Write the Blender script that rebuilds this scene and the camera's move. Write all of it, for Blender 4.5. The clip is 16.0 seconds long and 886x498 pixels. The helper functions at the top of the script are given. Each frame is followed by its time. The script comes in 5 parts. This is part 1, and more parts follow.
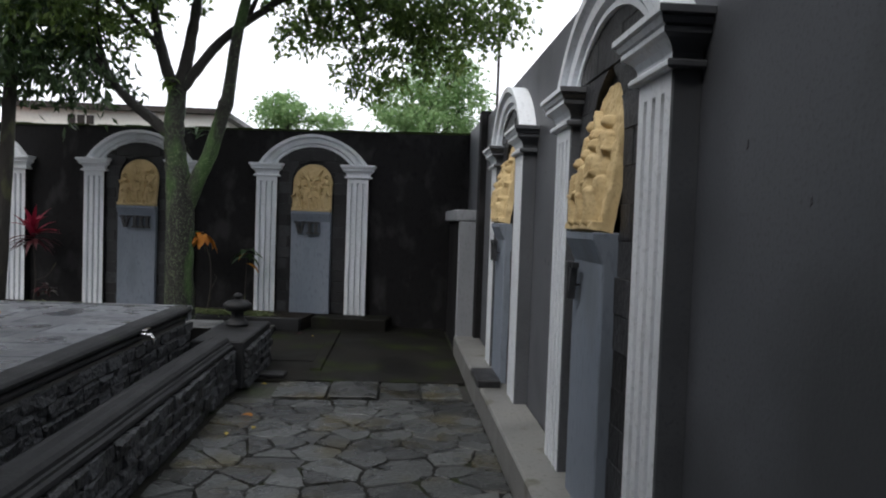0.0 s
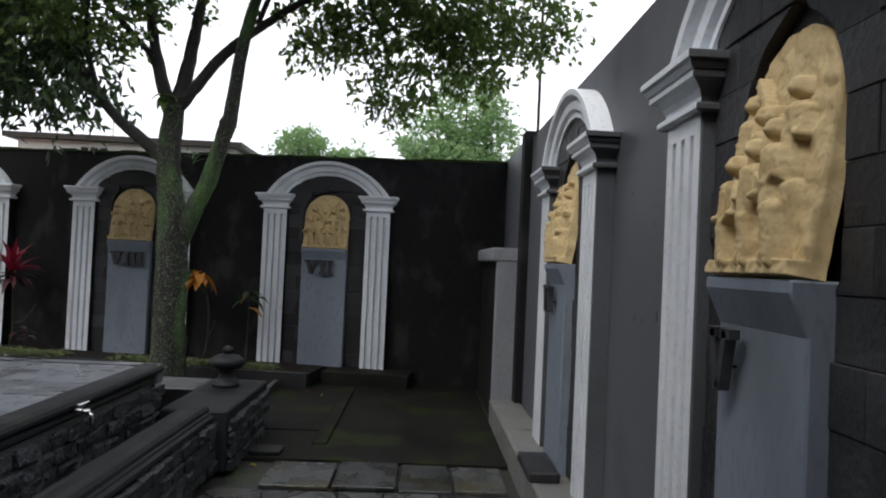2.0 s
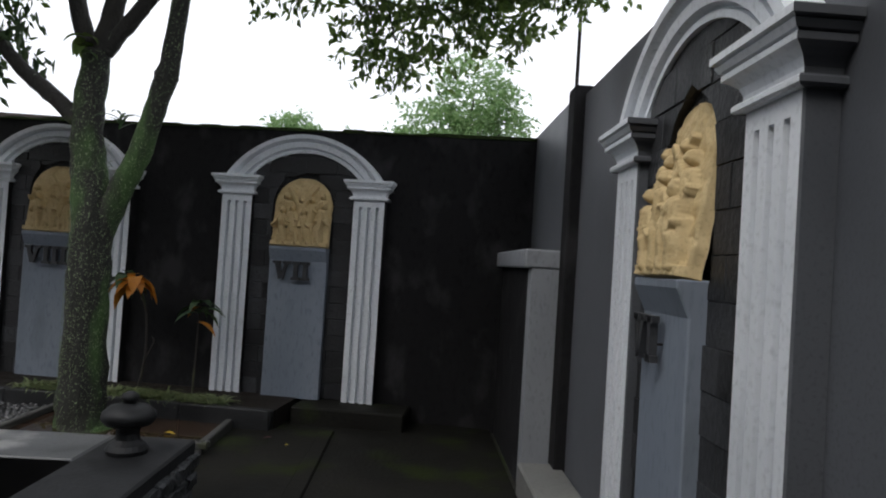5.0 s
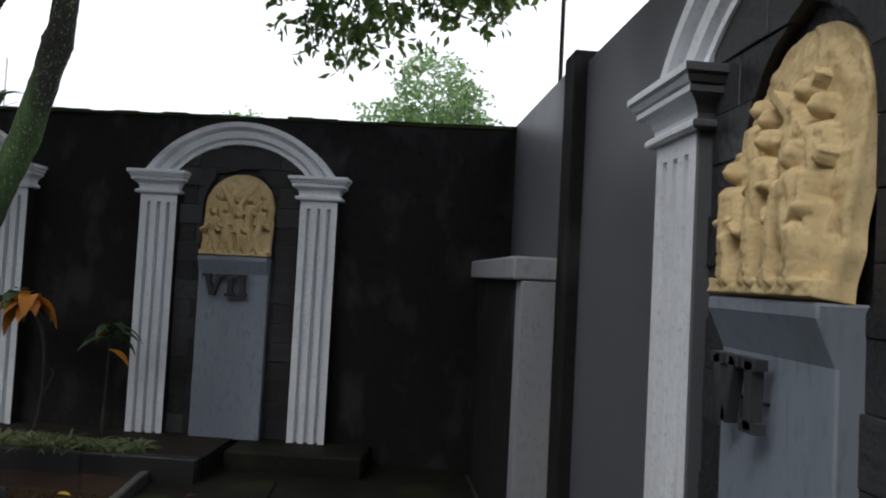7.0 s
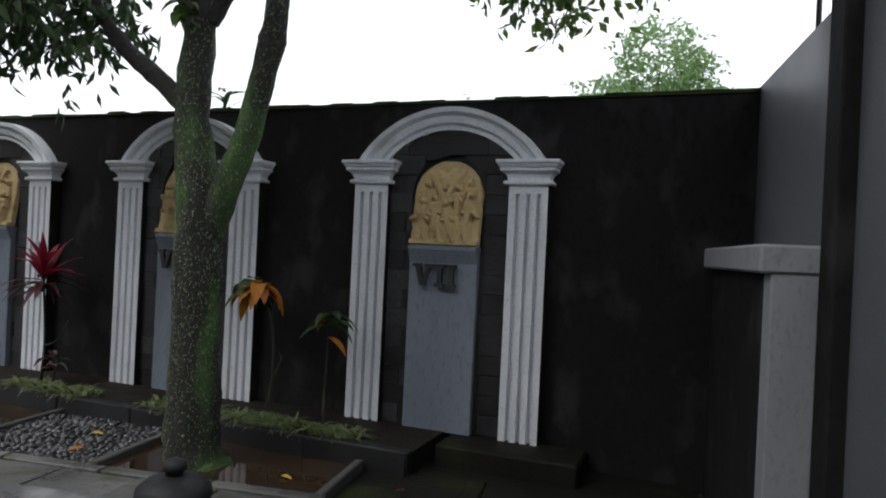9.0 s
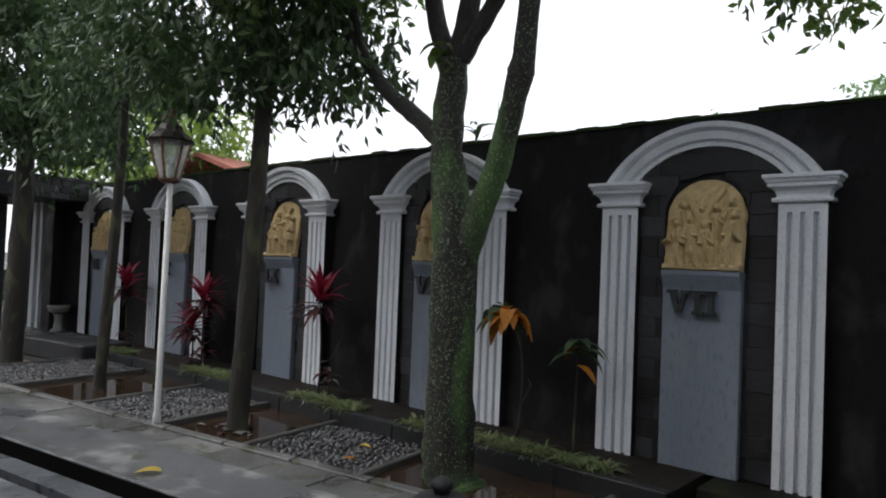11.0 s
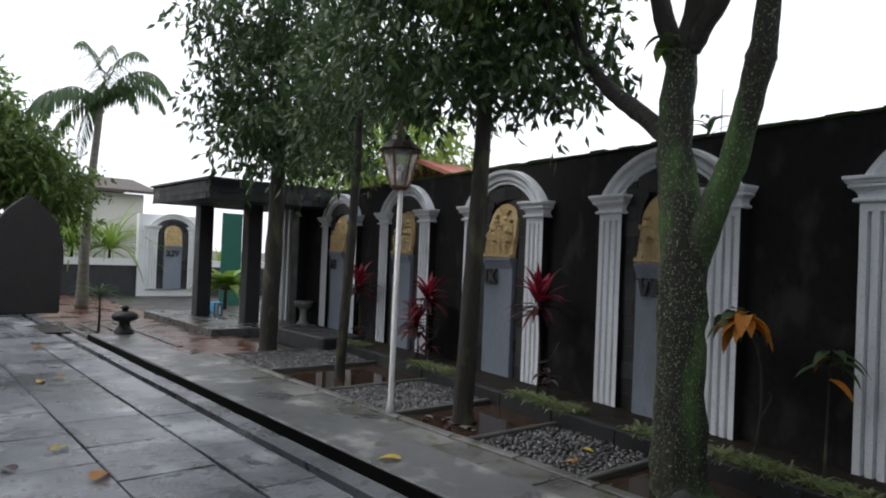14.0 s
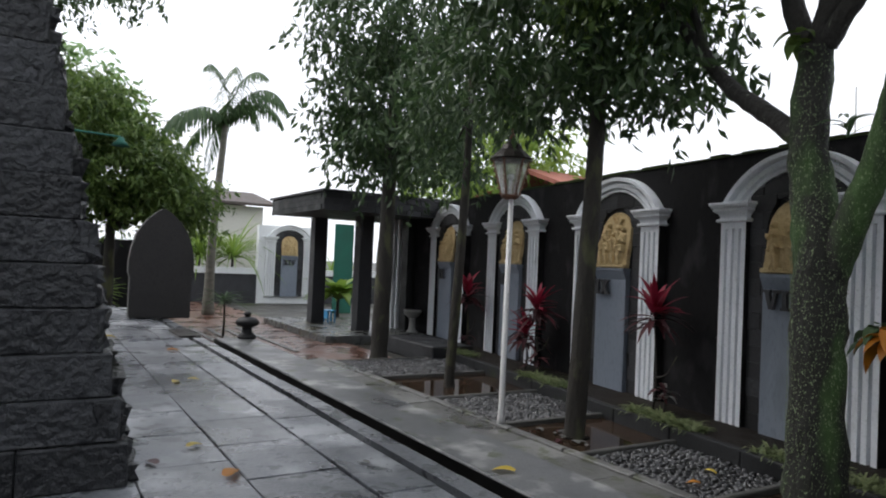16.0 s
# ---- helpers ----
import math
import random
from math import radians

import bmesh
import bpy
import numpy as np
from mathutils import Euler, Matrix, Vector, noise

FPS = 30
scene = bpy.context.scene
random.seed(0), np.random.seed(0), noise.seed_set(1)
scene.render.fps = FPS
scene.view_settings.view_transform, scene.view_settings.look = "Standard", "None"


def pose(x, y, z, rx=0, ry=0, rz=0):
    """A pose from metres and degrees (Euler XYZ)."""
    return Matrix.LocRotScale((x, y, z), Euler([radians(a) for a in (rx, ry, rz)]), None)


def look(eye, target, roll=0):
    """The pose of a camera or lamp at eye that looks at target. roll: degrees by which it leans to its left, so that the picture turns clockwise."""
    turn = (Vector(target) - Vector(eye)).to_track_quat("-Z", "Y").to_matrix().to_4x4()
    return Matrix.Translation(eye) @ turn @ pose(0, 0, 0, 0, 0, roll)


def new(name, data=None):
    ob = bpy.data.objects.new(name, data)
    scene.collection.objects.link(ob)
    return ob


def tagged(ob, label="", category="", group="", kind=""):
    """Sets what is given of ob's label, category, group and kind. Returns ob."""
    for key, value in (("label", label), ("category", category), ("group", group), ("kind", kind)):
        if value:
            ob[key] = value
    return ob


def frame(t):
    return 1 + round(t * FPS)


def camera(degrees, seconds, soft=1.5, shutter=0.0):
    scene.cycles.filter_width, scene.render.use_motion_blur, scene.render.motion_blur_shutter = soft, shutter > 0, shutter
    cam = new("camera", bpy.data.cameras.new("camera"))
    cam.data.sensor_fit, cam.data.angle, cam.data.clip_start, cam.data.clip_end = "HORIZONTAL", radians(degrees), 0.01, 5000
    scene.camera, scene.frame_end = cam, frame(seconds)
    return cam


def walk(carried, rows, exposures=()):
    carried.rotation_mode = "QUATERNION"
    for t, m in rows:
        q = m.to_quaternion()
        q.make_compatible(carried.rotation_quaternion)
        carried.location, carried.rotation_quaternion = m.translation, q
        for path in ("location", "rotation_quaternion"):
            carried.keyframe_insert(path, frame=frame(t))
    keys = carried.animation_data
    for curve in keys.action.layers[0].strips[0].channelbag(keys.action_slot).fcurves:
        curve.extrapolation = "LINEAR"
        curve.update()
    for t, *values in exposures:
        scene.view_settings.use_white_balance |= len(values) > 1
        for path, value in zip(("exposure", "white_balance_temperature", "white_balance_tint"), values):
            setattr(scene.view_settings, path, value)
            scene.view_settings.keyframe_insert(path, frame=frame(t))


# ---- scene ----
cam = camera(66.0, 16.0, 2.0)
METRES, EYE, TILT, LEAN, TURN = 4.5, 1.5, 0.0, 0.0, -2.6
PATH = [
    (0, (-0.179, 0.402, 1.432), (-0.044, 2.396, 1.359), 2.0),
    (0.5, (-0.199, 0.713, 1.419), (-0.068, 2.708, 1.389), 2.1),
    (1, (-0.217, 1.024, 1.42), (-0.059, 3.018, 1.406), 2.0),
    (1.5, (-0.192, 1.335, 1.421), (-0.127, 3.333, 1.448), 2.1),
    (2, (-0.212, 1.62, 1.419), (-0.147, 3.618, 1.464), 2.6),
    (2.5, (-0.254, 1.9, 1.436), (-0.115, 3.895, 1.472), 2.8),
    (3, (-0.242, 2.233, 1.445), (-0.072, 4.226, 1.47), 2.7),
    (3.5, (-0.23, 2.529, 1.449), (-0.053, 4.521, 1.443), 3.0),
    (4, (-0.26, 2.867, 1.463), (-0.025, 4.853, 1.449), 3.2),
    (4.5, (-0.235, 3.163, 1.463), (-0.085, 5.158, 1.485), 3.0),
    (5, (-0.252, 3.427, 1.45), (-0.181, 5.425, 1.499), 3.6),
    (7.5, (-0.258, 4.55, 1.485), (-0.056, 6.538, 1.567), 2.9),
    (8, (-0.259, 4.665, 1.501), (-0.2, 6.663, 1.545), 1.8),
    (8.5, (-0.24, 4.74, 1.496), (-0.36, 6.736, 1.523), 2.8),
    (9, (-0.211, 4.788, 1.506), (-0.66, 6.737, 1.51), 2.7),
    (9.5, (-0.212, 4.797, 1.511), (-0.881, 6.681, 1.521), 2.5),
    (10, (-0.246, 4.809, 1.495), (-1.078, 6.628, 1.525), 2.3),
    (12.5, (-0.333, 4.763, 1.501), (-1.667, 6.252, 1.546), 2.4),
    (13, (-0.338, 4.748, 1.508), (-1.743, 6.171, 1.547), 2.3),
    (13.5, (-0.354, 4.729, 1.509), (-1.823, 6.085, 1.543), 2.4),
    (14, (-0.37, 4.729, 1.511), (-1.904, 6.012, 1.537), 2.3),
    (14.5, (-0.385, 4.727, 1.508), (-1.981, 5.933, 1.533), 2.3),
    (15, (-0.399, 4.72, 1.506), (-2.043, 5.858, 1.533), 2.3),
    (15.5, (-0.413, 4.707, 1.503), (-2.095, 5.788, 1.536), 2.4),
    (16, (-0.418, 4.704, 1.503), (-2.131, 5.736, 1.546), 2.5),
]
walk(cam, [(t, look(eye, target, roll)) for t, eye, target, roll in PATH],
     [(0.0, 0.75), (3.0, 0.62), (5.0, 0.5), (7.5, 0.52), (10.0, 0.58), (12.5, 0.5), (16.0, 0.58)])

# ---- world, sun, exposure ----
world = bpy.data.worlds.new("overcast_sky")
scene.world = world
world.use_nodes = True
wn, wl = world.node_tree.nodes, world.node_tree.links
sky = wn.new("ShaderNodeTexSky")
sky.sky_type, sky.sun_disc = "NISHITA", False
sky.sun_elevation, sky.sun_rotation = radians(50), radians(222)
sky.air_density, sky.dust_density = 1.0, 4.0
hsv = wn.new("ShaderNodeHueSaturation")
hsv.inputs["Saturation"].default_value = 0.22
wl.new(sky.outputs[0], hsv.inputs["Color"])
cloud = wn.new("ShaderNodeMix")
cloud.data_type = "RGBA"
cloud.inputs[0].default_value = 0.75
wl.new(hsv.outputs[0], cloud.inputs[6])
cloud.inputs[7].default_value = (7.05, 7.3, 8.0, 1)
wl.new(cloud.outputs[2], wn["Background"].inputs["Color"])
wn["Background"].inputs["Strength"].default_value = 0.15
sun = new("sun", bpy.data.lights.new("sun", "SUN"))
sun.data.energy, sun.data.angle, sun.data.color = 1.1, radians(40), (1.0, 0.97, 0.93)
sun.matrix_world = look((0, 0, 20), (0.6, 0.66, 18.94))
scene.view_settings.exposure = 0.55


# ---- materials ----
def mat(name, a, b, rough=0.7, rvar=0.2, big=1.5, fine=35, bump=0.3, depth=0.01, rand=0.0, isl=0.0,
        stain=None, stain_scale=2.0, stain_at=0.58, metal=0.0, spec=0.5, stretch=(1, 1, 1), specks=None):
    """A surface with two scales of colour, fine relief, and blotches of a second colour."""
    m = bpy.data.materials.new(name)
    m.use_nodes = True
    n, l = m.node_tree.nodes, m.node_tree.links
    p = n["Principled BSDF"]
    g = n.new("ShaderNodeNewGeometry")
    mp = n.new("ShaderNodeMapping")
    mp.inputs["Scale"].default_value = stretch
    l.new(g.outputs["Position"], mp.inputs["Vector"])

    def tex(scale, detail):
        t = n.new("ShaderNodeTexNoise")
        t.inputs["Scale"].default_value, t.inputs["Detail"].default_value = scale, detail
        l.new(mp.outputs[0], t.inputs["Vector"])
        return t.outputs["Fac"]

    def ramp(v, lo, hi):
        r = n.new("ShaderNodeMapRange")
        r.inputs["From Min"].default_value, r.inputs["From Max"].default_value = lo, hi
        l.new(v, r.inputs["Value"])
        return r.outputs["Result"]

    def mix(f, c1, c2, kind="MIX"):
        x = n.new("ShaderNodeMix")
        x.data_type, x.blend_type = "RGBA", kind
        for s, v in ((x.inputs[0], f), (x.inputs[6], c1), (x.inputs[7], c2)):
            if isinstance(v, (int, float)):
                s.default_value = v
            elif isinstance(v, tuple):
                s.default_value = (*v, 1)
            else:
                l.new(v, s)
        return x.outputs[2]

    nb, nf = tex(big, 5), tex(fine, 4)
    col = mix(ramp(nb, 0.32, 0.68), a, b)
    dark = tuple(0.78 * c for c in a)
    col = mix(ramp(nf, 0.52, 0.8), col, dark)
    if stain:
        col = mix(ramp(tex(stain_scale, 7), stain_at, stain_at + 0.12), col, stain)
    if specks:
        col = mix(ramp(tex(specks[1], 3), specks[2], specks[2] + 0.05), col, specks[0])
    for amount, source in ((rand, "Object"), (isl, "Island")):
        if amount:
            if source == "Object":
                v = n.new("ShaderNodeObjectInfo").outputs["Random"]
            else:
                v = g.outputs["Random Per Island"]
            k = n.new("ShaderNodeMapRange")
            k.inputs["To Min"].default_value, k.inputs["To Max"].default_value = 1 - amount, 1 + amount
            l.new(v, k.inputs["Value"])
            c = n.new("ShaderNodeCombineColor")
            for i in range(3):
                l.new(k.outputs[0], c.inputs[i])
            col = mix(1.0, col, c.outputs[0], "MULTIPLY")
    l.new(col, p.inputs["Base Color"])
    r = n.new("ShaderNodeMapRange")
    r.inputs["From Min"].default_value, r.inputs["From Max"].default_value = 0.3, 0.7
    r.inputs["To Min"].default_value, r.inputs["To Max"].default_value = max(0.03, rough - rvar), min(1, rough + rvar)
    l.new(nb, r.inputs["Value"])
    l.new(r.outputs[0], p.inputs["Roughness"])
    p.inputs["Metallic"].default_value = metal
    p.inputs["Specular IOR Level"].default_value = spec
    if bump:
        bp = n.new("ShaderNodeBump")
        bp.inputs["Strength"].default_value, bp.inputs["Distance"].default_value = bump, depth
        l.new(nf, bp.inputs["Height"])
        l.new(bp.outputs[0], p.inputs["Normal"])
    return m


def leaf_mat(name, a, b, through_light=0.35, rough=0.45):
    """Leaves: each one its own shade, and some light through the blade."""
    m = bpy.data.materials.new(name)
    m.use_nodes = True
    n, l = m.node_tree.nodes, m.node_tree.links
    p = n["Principled BSDF"]
    g = n.new("ShaderNodeNewGeometry")
    x = n.new("ShaderNodeMix")
    x.data_type = "RGBA"
    l.new(g.outputs["Random Per Island"], x.inputs[0])
    x.inputs[6].default_value, x.inputs[7].default_value = (*a, 1), (*b, 1)
    l.new(x.outputs[2], p.inputs["Base Color"])
    p.inputs["Roughness"].default_value = rough
    t = n.new("ShaderNodeBsdfTranslucent")
    l.new(x.outputs[2], t.inputs["Color"])
    s = n.new("ShaderNodeMixShader")
    s.inputs[0].default_value = through_light
    l.new(p.outputs[0], s.inputs[1])
    l.new(t.outputs[0], s.inputs[2])
    l.new(s.outputs[0], n["Material Output"].inputs["Surface"])
    return m


M = dict(
    black_wall=mat("black_wall_paint", (0.012, 0.0116, 0.0124), (0.02, 0.0194, 0.0205), 0.8, 0.15, 0.9, 22, 0.35, 0.008,
                   stain=(0.032, 0.031, 0.0325), stain_scale=3.4, stain_at=0.54, stretch=(1, 1, 0.6), spec=0.1),
    grey_wall=mat("grey_wall_paint", (0.078, 0.083, 0.094), (0.105, 0.11, 0.122), 0.58, 0.14, 1.1, 75, 0.25, 0.003,
                  stain=(0.062, 0.065, 0.072), stain_scale=0.9, stain_at=0.52),
    pale_paint=mat("pale_grey_paint", (0.68, 0.71, 0.75), (0.77, 0.795, 0.83), 0.5, 0.15, 2.5, 45, 0.25, 0.004,
                   stain=(0.58, 0.6, 0.62), stain_scale=3.5, stain_at=0.62),
    white_paint=mat("white_paint", (0.7, 0.72, 0.73), (0.78, 0.8, 0.8), 0.55, 0.15, 2.0, 40, 0.2, 0.004),
    slate_paint=mat("blue_grey_paint", (0.175, 0.205, 0.255), (0.225, 0.255, 0.305), 0.55, 0.15, 2.0, 40, 0.25, 0.004,
                    stain=(0.15, 0.172, 0.2), stain_scale=2.2, stain_at=0.58, stretch=(1, 1, 0.35)),
    relief=mat("ochre_relief", (0.5, 0.37, 0.18), (0.62, 0.48, 0.26), 0.75, 0.1, 7, 70, 0.4, 0.003,
               stain=(0.36, 0.24, 0.105), stain_scale=9, stain_at=0.6),
    stone=mat("dark_andesite", (0.014, 0.0145, 0.0165), (0.032, 0.033, 0.037), 0.6, 0.2, 3, 40, 0.7, 0.01, rand=0.6),
    rough_stone=mat("rough_andesite", (0.024, 0.026, 0.029), (0.05, 0.053, 0.058), 0.5, 0.2, 6, 30, 1.0, 0.03, rand=0.35,
                    stain=(0.035, 0.042, 0.02), stain_scale=2.5, stain_at=0.62, specks=((0.075, 0.08, 0.085), 28, 0.68)),
    flag=mat("wet_flagstone", (0.034, 0.037, 0.037), (0.08, 0.084, 0.082), 0.3, 0.2, 5, 40, 0.8, 0.012, rand=0.6,
             stain=(0.05, 0.044, 0.024), stain_scale=2.6, stain_at=0.52),
    paver=mat("wet_paver", (0.1, 0.106, 0.12), (0.17, 0.18, 0.196), 0.32, 0.22, 3.4, 60, 0.6, 0.005, rand=0.35,
              stain=(0.34, 0.35, 0.37), stain_scale=2.3, stain_at=0.54, specks=((0.07, 0.074, 0.082), 14, 0.58)),
    coping=mat("dark_moulded_stone", (0.013, 0.0135, 0.0145), (0.026, 0.027, 0.029), 0.62, 0.2, 2, 40, 0.4, 0.006, spec=0.3,
               stain=(0.025, 0.036, 0.012), stain_scale=1.6, stain_at=0.6),
    ground=mat("dark_wet_ground", (0.028, 0.028, 0.025), (0.045, 0.044, 0.038), 0.6, 0.25, 0.8, 18, 0.6, 0.02,
               stain=(0.035, 0.05, 0.015), stain_scale=0.9, stain_at=0.56),
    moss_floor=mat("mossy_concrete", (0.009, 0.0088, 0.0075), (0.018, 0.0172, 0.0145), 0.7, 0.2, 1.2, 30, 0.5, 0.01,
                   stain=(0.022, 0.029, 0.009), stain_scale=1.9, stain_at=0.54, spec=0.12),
    path=mat("patchy_path", (0.075, 0.076, 0.073), (0.15, 0.149, 0.142), 0.4, 0.25, 1.5, 30, 0.5, 0.01, rand=0.25,
             stain=(0.24, 0.235, 0.22), stain_scale=2.4, stain_at=0.6, specks=((0.07, 0.075, 0.05), 7, 0.58)),
    rim=mat("patchy_rim_stone", (0.07, 0.073, 0.077), (0.125, 0.128, 0.132), 0.42, 0.2, 2.6, 60, 0.22, 0.005,
            stain=(0.28, 0.28, 0.275), stain_scale=3.4, stain_at=0.56, specks=((0.07, 0.078, 0.05), 6, 0.6)),
    gap_black=mat("trough_gap_black", (0.004, 0.004, 0.0042), (0.007, 0.007, 0.007), 0.5, 0.1, 3, 20, 0.1, 0.002, spec=0.2),
    slab_stone=mat("brown_grey_slab", (0.026, 0.024, 0.024), (0.042, 0.039, 0.038), 0.55, 0.15, 3, 40, 0.5, 0.006),
    moss=mat("damp_moss", (0.018, 0.026, 0.009), (0.04, 0.062, 0.018), 0.9, 0.05, 3, 40, 0.9, 0.01, spec=0.2),
    soil=mat("wet_soil", (0.014, 0.011, 0.009), (0.025, 0.02, 0.015), 0.8, 0.15, 3, 40, 0.9, 0.02, spec=0.2),
    pebble=mat("river_pebble", (0.035, 0.035, 0.037), (0.095, 0.095, 0.098), 0.22, 0.15, 6, 60, 0.1, 0.003, isl=0.6),
    mortar=mat("grey_mortar", (0.05, 0.05, 0.047), (0.08, 0.08, 0.074), 0.7, 0.15, 4, 50, 0.5, 0.006),
    mid_paint=mat("mid_grey_paint", (0.24, 0.25, 0.27), (0.3, 0.31, 0.33), 0.55, 0.15, 2.5, 45, 0.25, 0.004,
                  stain=(0.17, 0.175, 0.18), stain_scale=2.5, stain_at=0.6, stretch=(1, 1, 0.5)),
    ledge=mat("pale_ledge", (0.16, 0.16, 0.155), (0.24, 0.237, 0.225), 0.5, 0.2, 3, 40, 0.3, 0.005,
              stain=(0.09, 0.08, 0.055), stain_scale=4, stain_at=0.6),
    bark=mat("mossy_bark", (0.014, 0.014, 0.012), (0.03, 0.03, 0.024), 0.85, 0.1, 4, 26, 1.0, 0.03,
             stain=(0.05, 0.1, 0.028), stain_scale=3.0, stain_at=0.46, stretch=(1, 1, 0.4), specks=((0.24, 0.31, 0.17), 130, 0.61)),
    limb_bark=mat("grey_limb_bark", (0.024, 0.023, 0.02), (0.045, 0.042, 0.037), 0.85, 0.1, 5, 28, 1.0, 0.025,
                  stain=(0.055, 0.075, 0.03), stain_scale=4, stain_at=0.58, stretch=(1, 1, 0.6), specks=((0.14, 0.16, 0.12), 34, 0.68)),
    dark_bark=mat("dark_bark", (0.022, 0.02, 0.017), (0.042, 0.037, 0.03), 0.85, 0.1, 5, 30, 1.0, 0.02,
                  stain=(0.085, 0.09, 0.045), stain_scale=5, stain_at=0.54, stretch=(1, 1, 0.4)),
    lichen=mat("lichen", (0.15, 0.2, 0.11), (0.26, 0.3, 0.19), 0.9, 0.05, 9, 60, 0.5, 0.004),
    iron=mat("dark_iron", (0.02, 0.017, 0.015), (0.035, 0.028, 0.024), 0.45, 0.15, 8, 60, 0.2, 0.002, metal=0.6),
    copper=mat("coppery_lamp_metal", (0.12, 0.06, 0.04), (0.2, 0.1, 0.07), 0.4, 0.15, 8, 60, 0.2, 0.002, metal=0.7),
    pole=mat("white_lamp_pole", (0.5, 0.5, 0.5), (0.6, 0.6, 0.6), 0.35, 0.1, 4, 50, 0.1, 0.002),
    steel=mat("chrome_tap", (0.75, 0.75, 0.76), (0.85, 0.85, 0.86), 0.15, 0.05, 8, 60, 0.0, 0.001, metal=1.0),
    letter=mat("dark_letter", (0.03, 0.031, 0.035), (0.05, 0.052, 0.056), 0.5, 0.15, 8, 50, 0.3, 0.003),
    tile=mat("red_roof_tile", (0.28, 0.09, 0.06), (0.36, 0.13, 0.09), 0.7, 0.1, 3, 30, 0.4, 0.02),
    dark_tile=mat("dark_roof_tile", (0.05, 0.04, 0.036), (0.09, 0.07, 0.06), 0.7, 0.1, 3, 30, 0.4, 0.02),
    plaster=mat("cream_plaster", (0.62, 0.6, 0.55), (0.7, 0.68, 0.63), 0.8, 0.1, 1, 20, 0.2, 0.01),
    brick_paving=mat("red_brick_paving", (0.1, 0.05, 0.036), (0.16, 0.085, 0.062), 0.3, 0.2, 2, 30, 0.4, 0.006, rand=0.3),
    green_cloth=mat("green_screen", (0.014, 0.11, 0.078), (0.02, 0.14, 0.1), 0.7, 0.1, 2, 30, 0.3, 0.01),
    blue=mat("blue_plastic", (0.05, 0.3, 0.6), (0.07, 0.36, 0.68), 0.4, 0.1, 4, 30, 0.05, 0.001),
    leaf_main=leaf_mat("garden_leaf", (0.05, 0.1, 0.022), (0.17, 0.25, 0.06), 0.45),
    leaf_dark=leaf_mat("dark_drooping_leaf", (0.022, 0.05, 0.018), (0.07, 0.12, 0.04), 0.3, 0.5),
    # haze over the far trees is mixed into this paler leaf colour
    leaf_hazed=leaf_mat("hazed_leaf", (0.14, 0.25, 0.09), (0.26, 0.39, 0.17), 0.5),
    leaf_palm=leaf_mat("palm_leaf", (0.05, 0.1, 0.04), (0.09, 0.15, 0.06), 0.35),
    leaf_red=leaf_mat("crimson_leaf", (0.22, 0.01, 0.03), (0.4, 0.03, 0.07), 0.3),
    leaf_maroon=leaf_mat("maroon_leaf", (0.04, 0.012, 0.016), (0.1, 0.02, 0.025), 0.2),
    leaf_orange=leaf_mat("orange_leaf", (0.45, 0.16, 0.015), (0.6, 0.25, 0.03), 0.35),
    leaf_yellow=leaf_mat("yellow_fallen_leaf", (0.5, 0.35, 0.03), (0.6, 0.45, 0.06), 0.2),
    grass=leaf_mat("kerb_grass", (0.08, 0.12, 0.04), (0.28, 0.32, 0.16), 0.3),
    palm_bark=mat("pale_palm_bark", (0.11, 0.105, 0.085), (0.2, 0.19, 0.16), 0.8, 0.1, 4, 26, 0.8, 0.02, stretch=(1, 1, 3)),
    leaf_lime=leaf_mat("lime_leaf", (0.15, 0.25, 0.04), (0.25, 0.36, 0.07), 0.4),
)
water = bpy.data.materials.new("brown_puddle_water")
water.use_nodes = True
wp = water.node_tree.nodes["Principled BSDF"]
wp.inputs["Base Color"].default_value = (0.035, 0.022, 0.014, 1)
wp.inputs["Roughness"].default_value = 0.04
M["water"] = water
glass = bpy.data.materials.new("lamp_glass")
glass.use_nodes = True
gp = glass.node_tree.nodes["Principled BSDF"]
gp.inputs["Base Color"].default_value = (0.95, 0.95, 0.95, 1)
gp.inputs["Roughness"].default_value = 0.25
gp.inputs["Transmission Weight"].default_value = 0.9
gp.inputs["IOR"].default_value = 1.2
M["glass"] = glass


# ---- mesh helpers ----
def part(name, bm, material, parent=None, label="", smooth=False):
    """Link a bmesh as one mesh object, under a thing or a part."""
    me = bpy.data.meshes.new(name)
    bm.normal_update()
    bm.to_mesh(me)
    bm.free()
    me.materials.append(M[material])
    if smooth:
        me.polygons.foreach_set("use_smooth", [True] * len(me.polygons))
    ob = new(name, me)
    if parent is not None:
        ob.parent = parent
    if label:
        ob["label"] = label
    return ob


def pydata(name, verts, faces, material, parent=None, label="", smooth=False):
    me = bpy.data.meshes.new(name)
    me.from_pydata(verts, [], faces)
    me.materials.append(M[material])
    if smooth:
        me.polygons.foreach_set("use_smooth", [True] * len(me.polygons))
    me.update()
    ob = new(name, me)
    if parent is not None:
        ob.parent = parent
    if label:
        ob["label"] = label
    return ob


def piece(name, me, parent, m):
    """One more object on a shared mesh."""
    ob = new(name, me)
    ob.parent, ob.matrix_basis = parent, m
    return ob


def thing(name, m=None, label="", category="", group="", kind=""):
    ob = new(name)
    ob.empty_display_size = 0.1
    if m is not None:
        ob.matrix_basis = m
    return tagged(ob, label, category, group, kind)


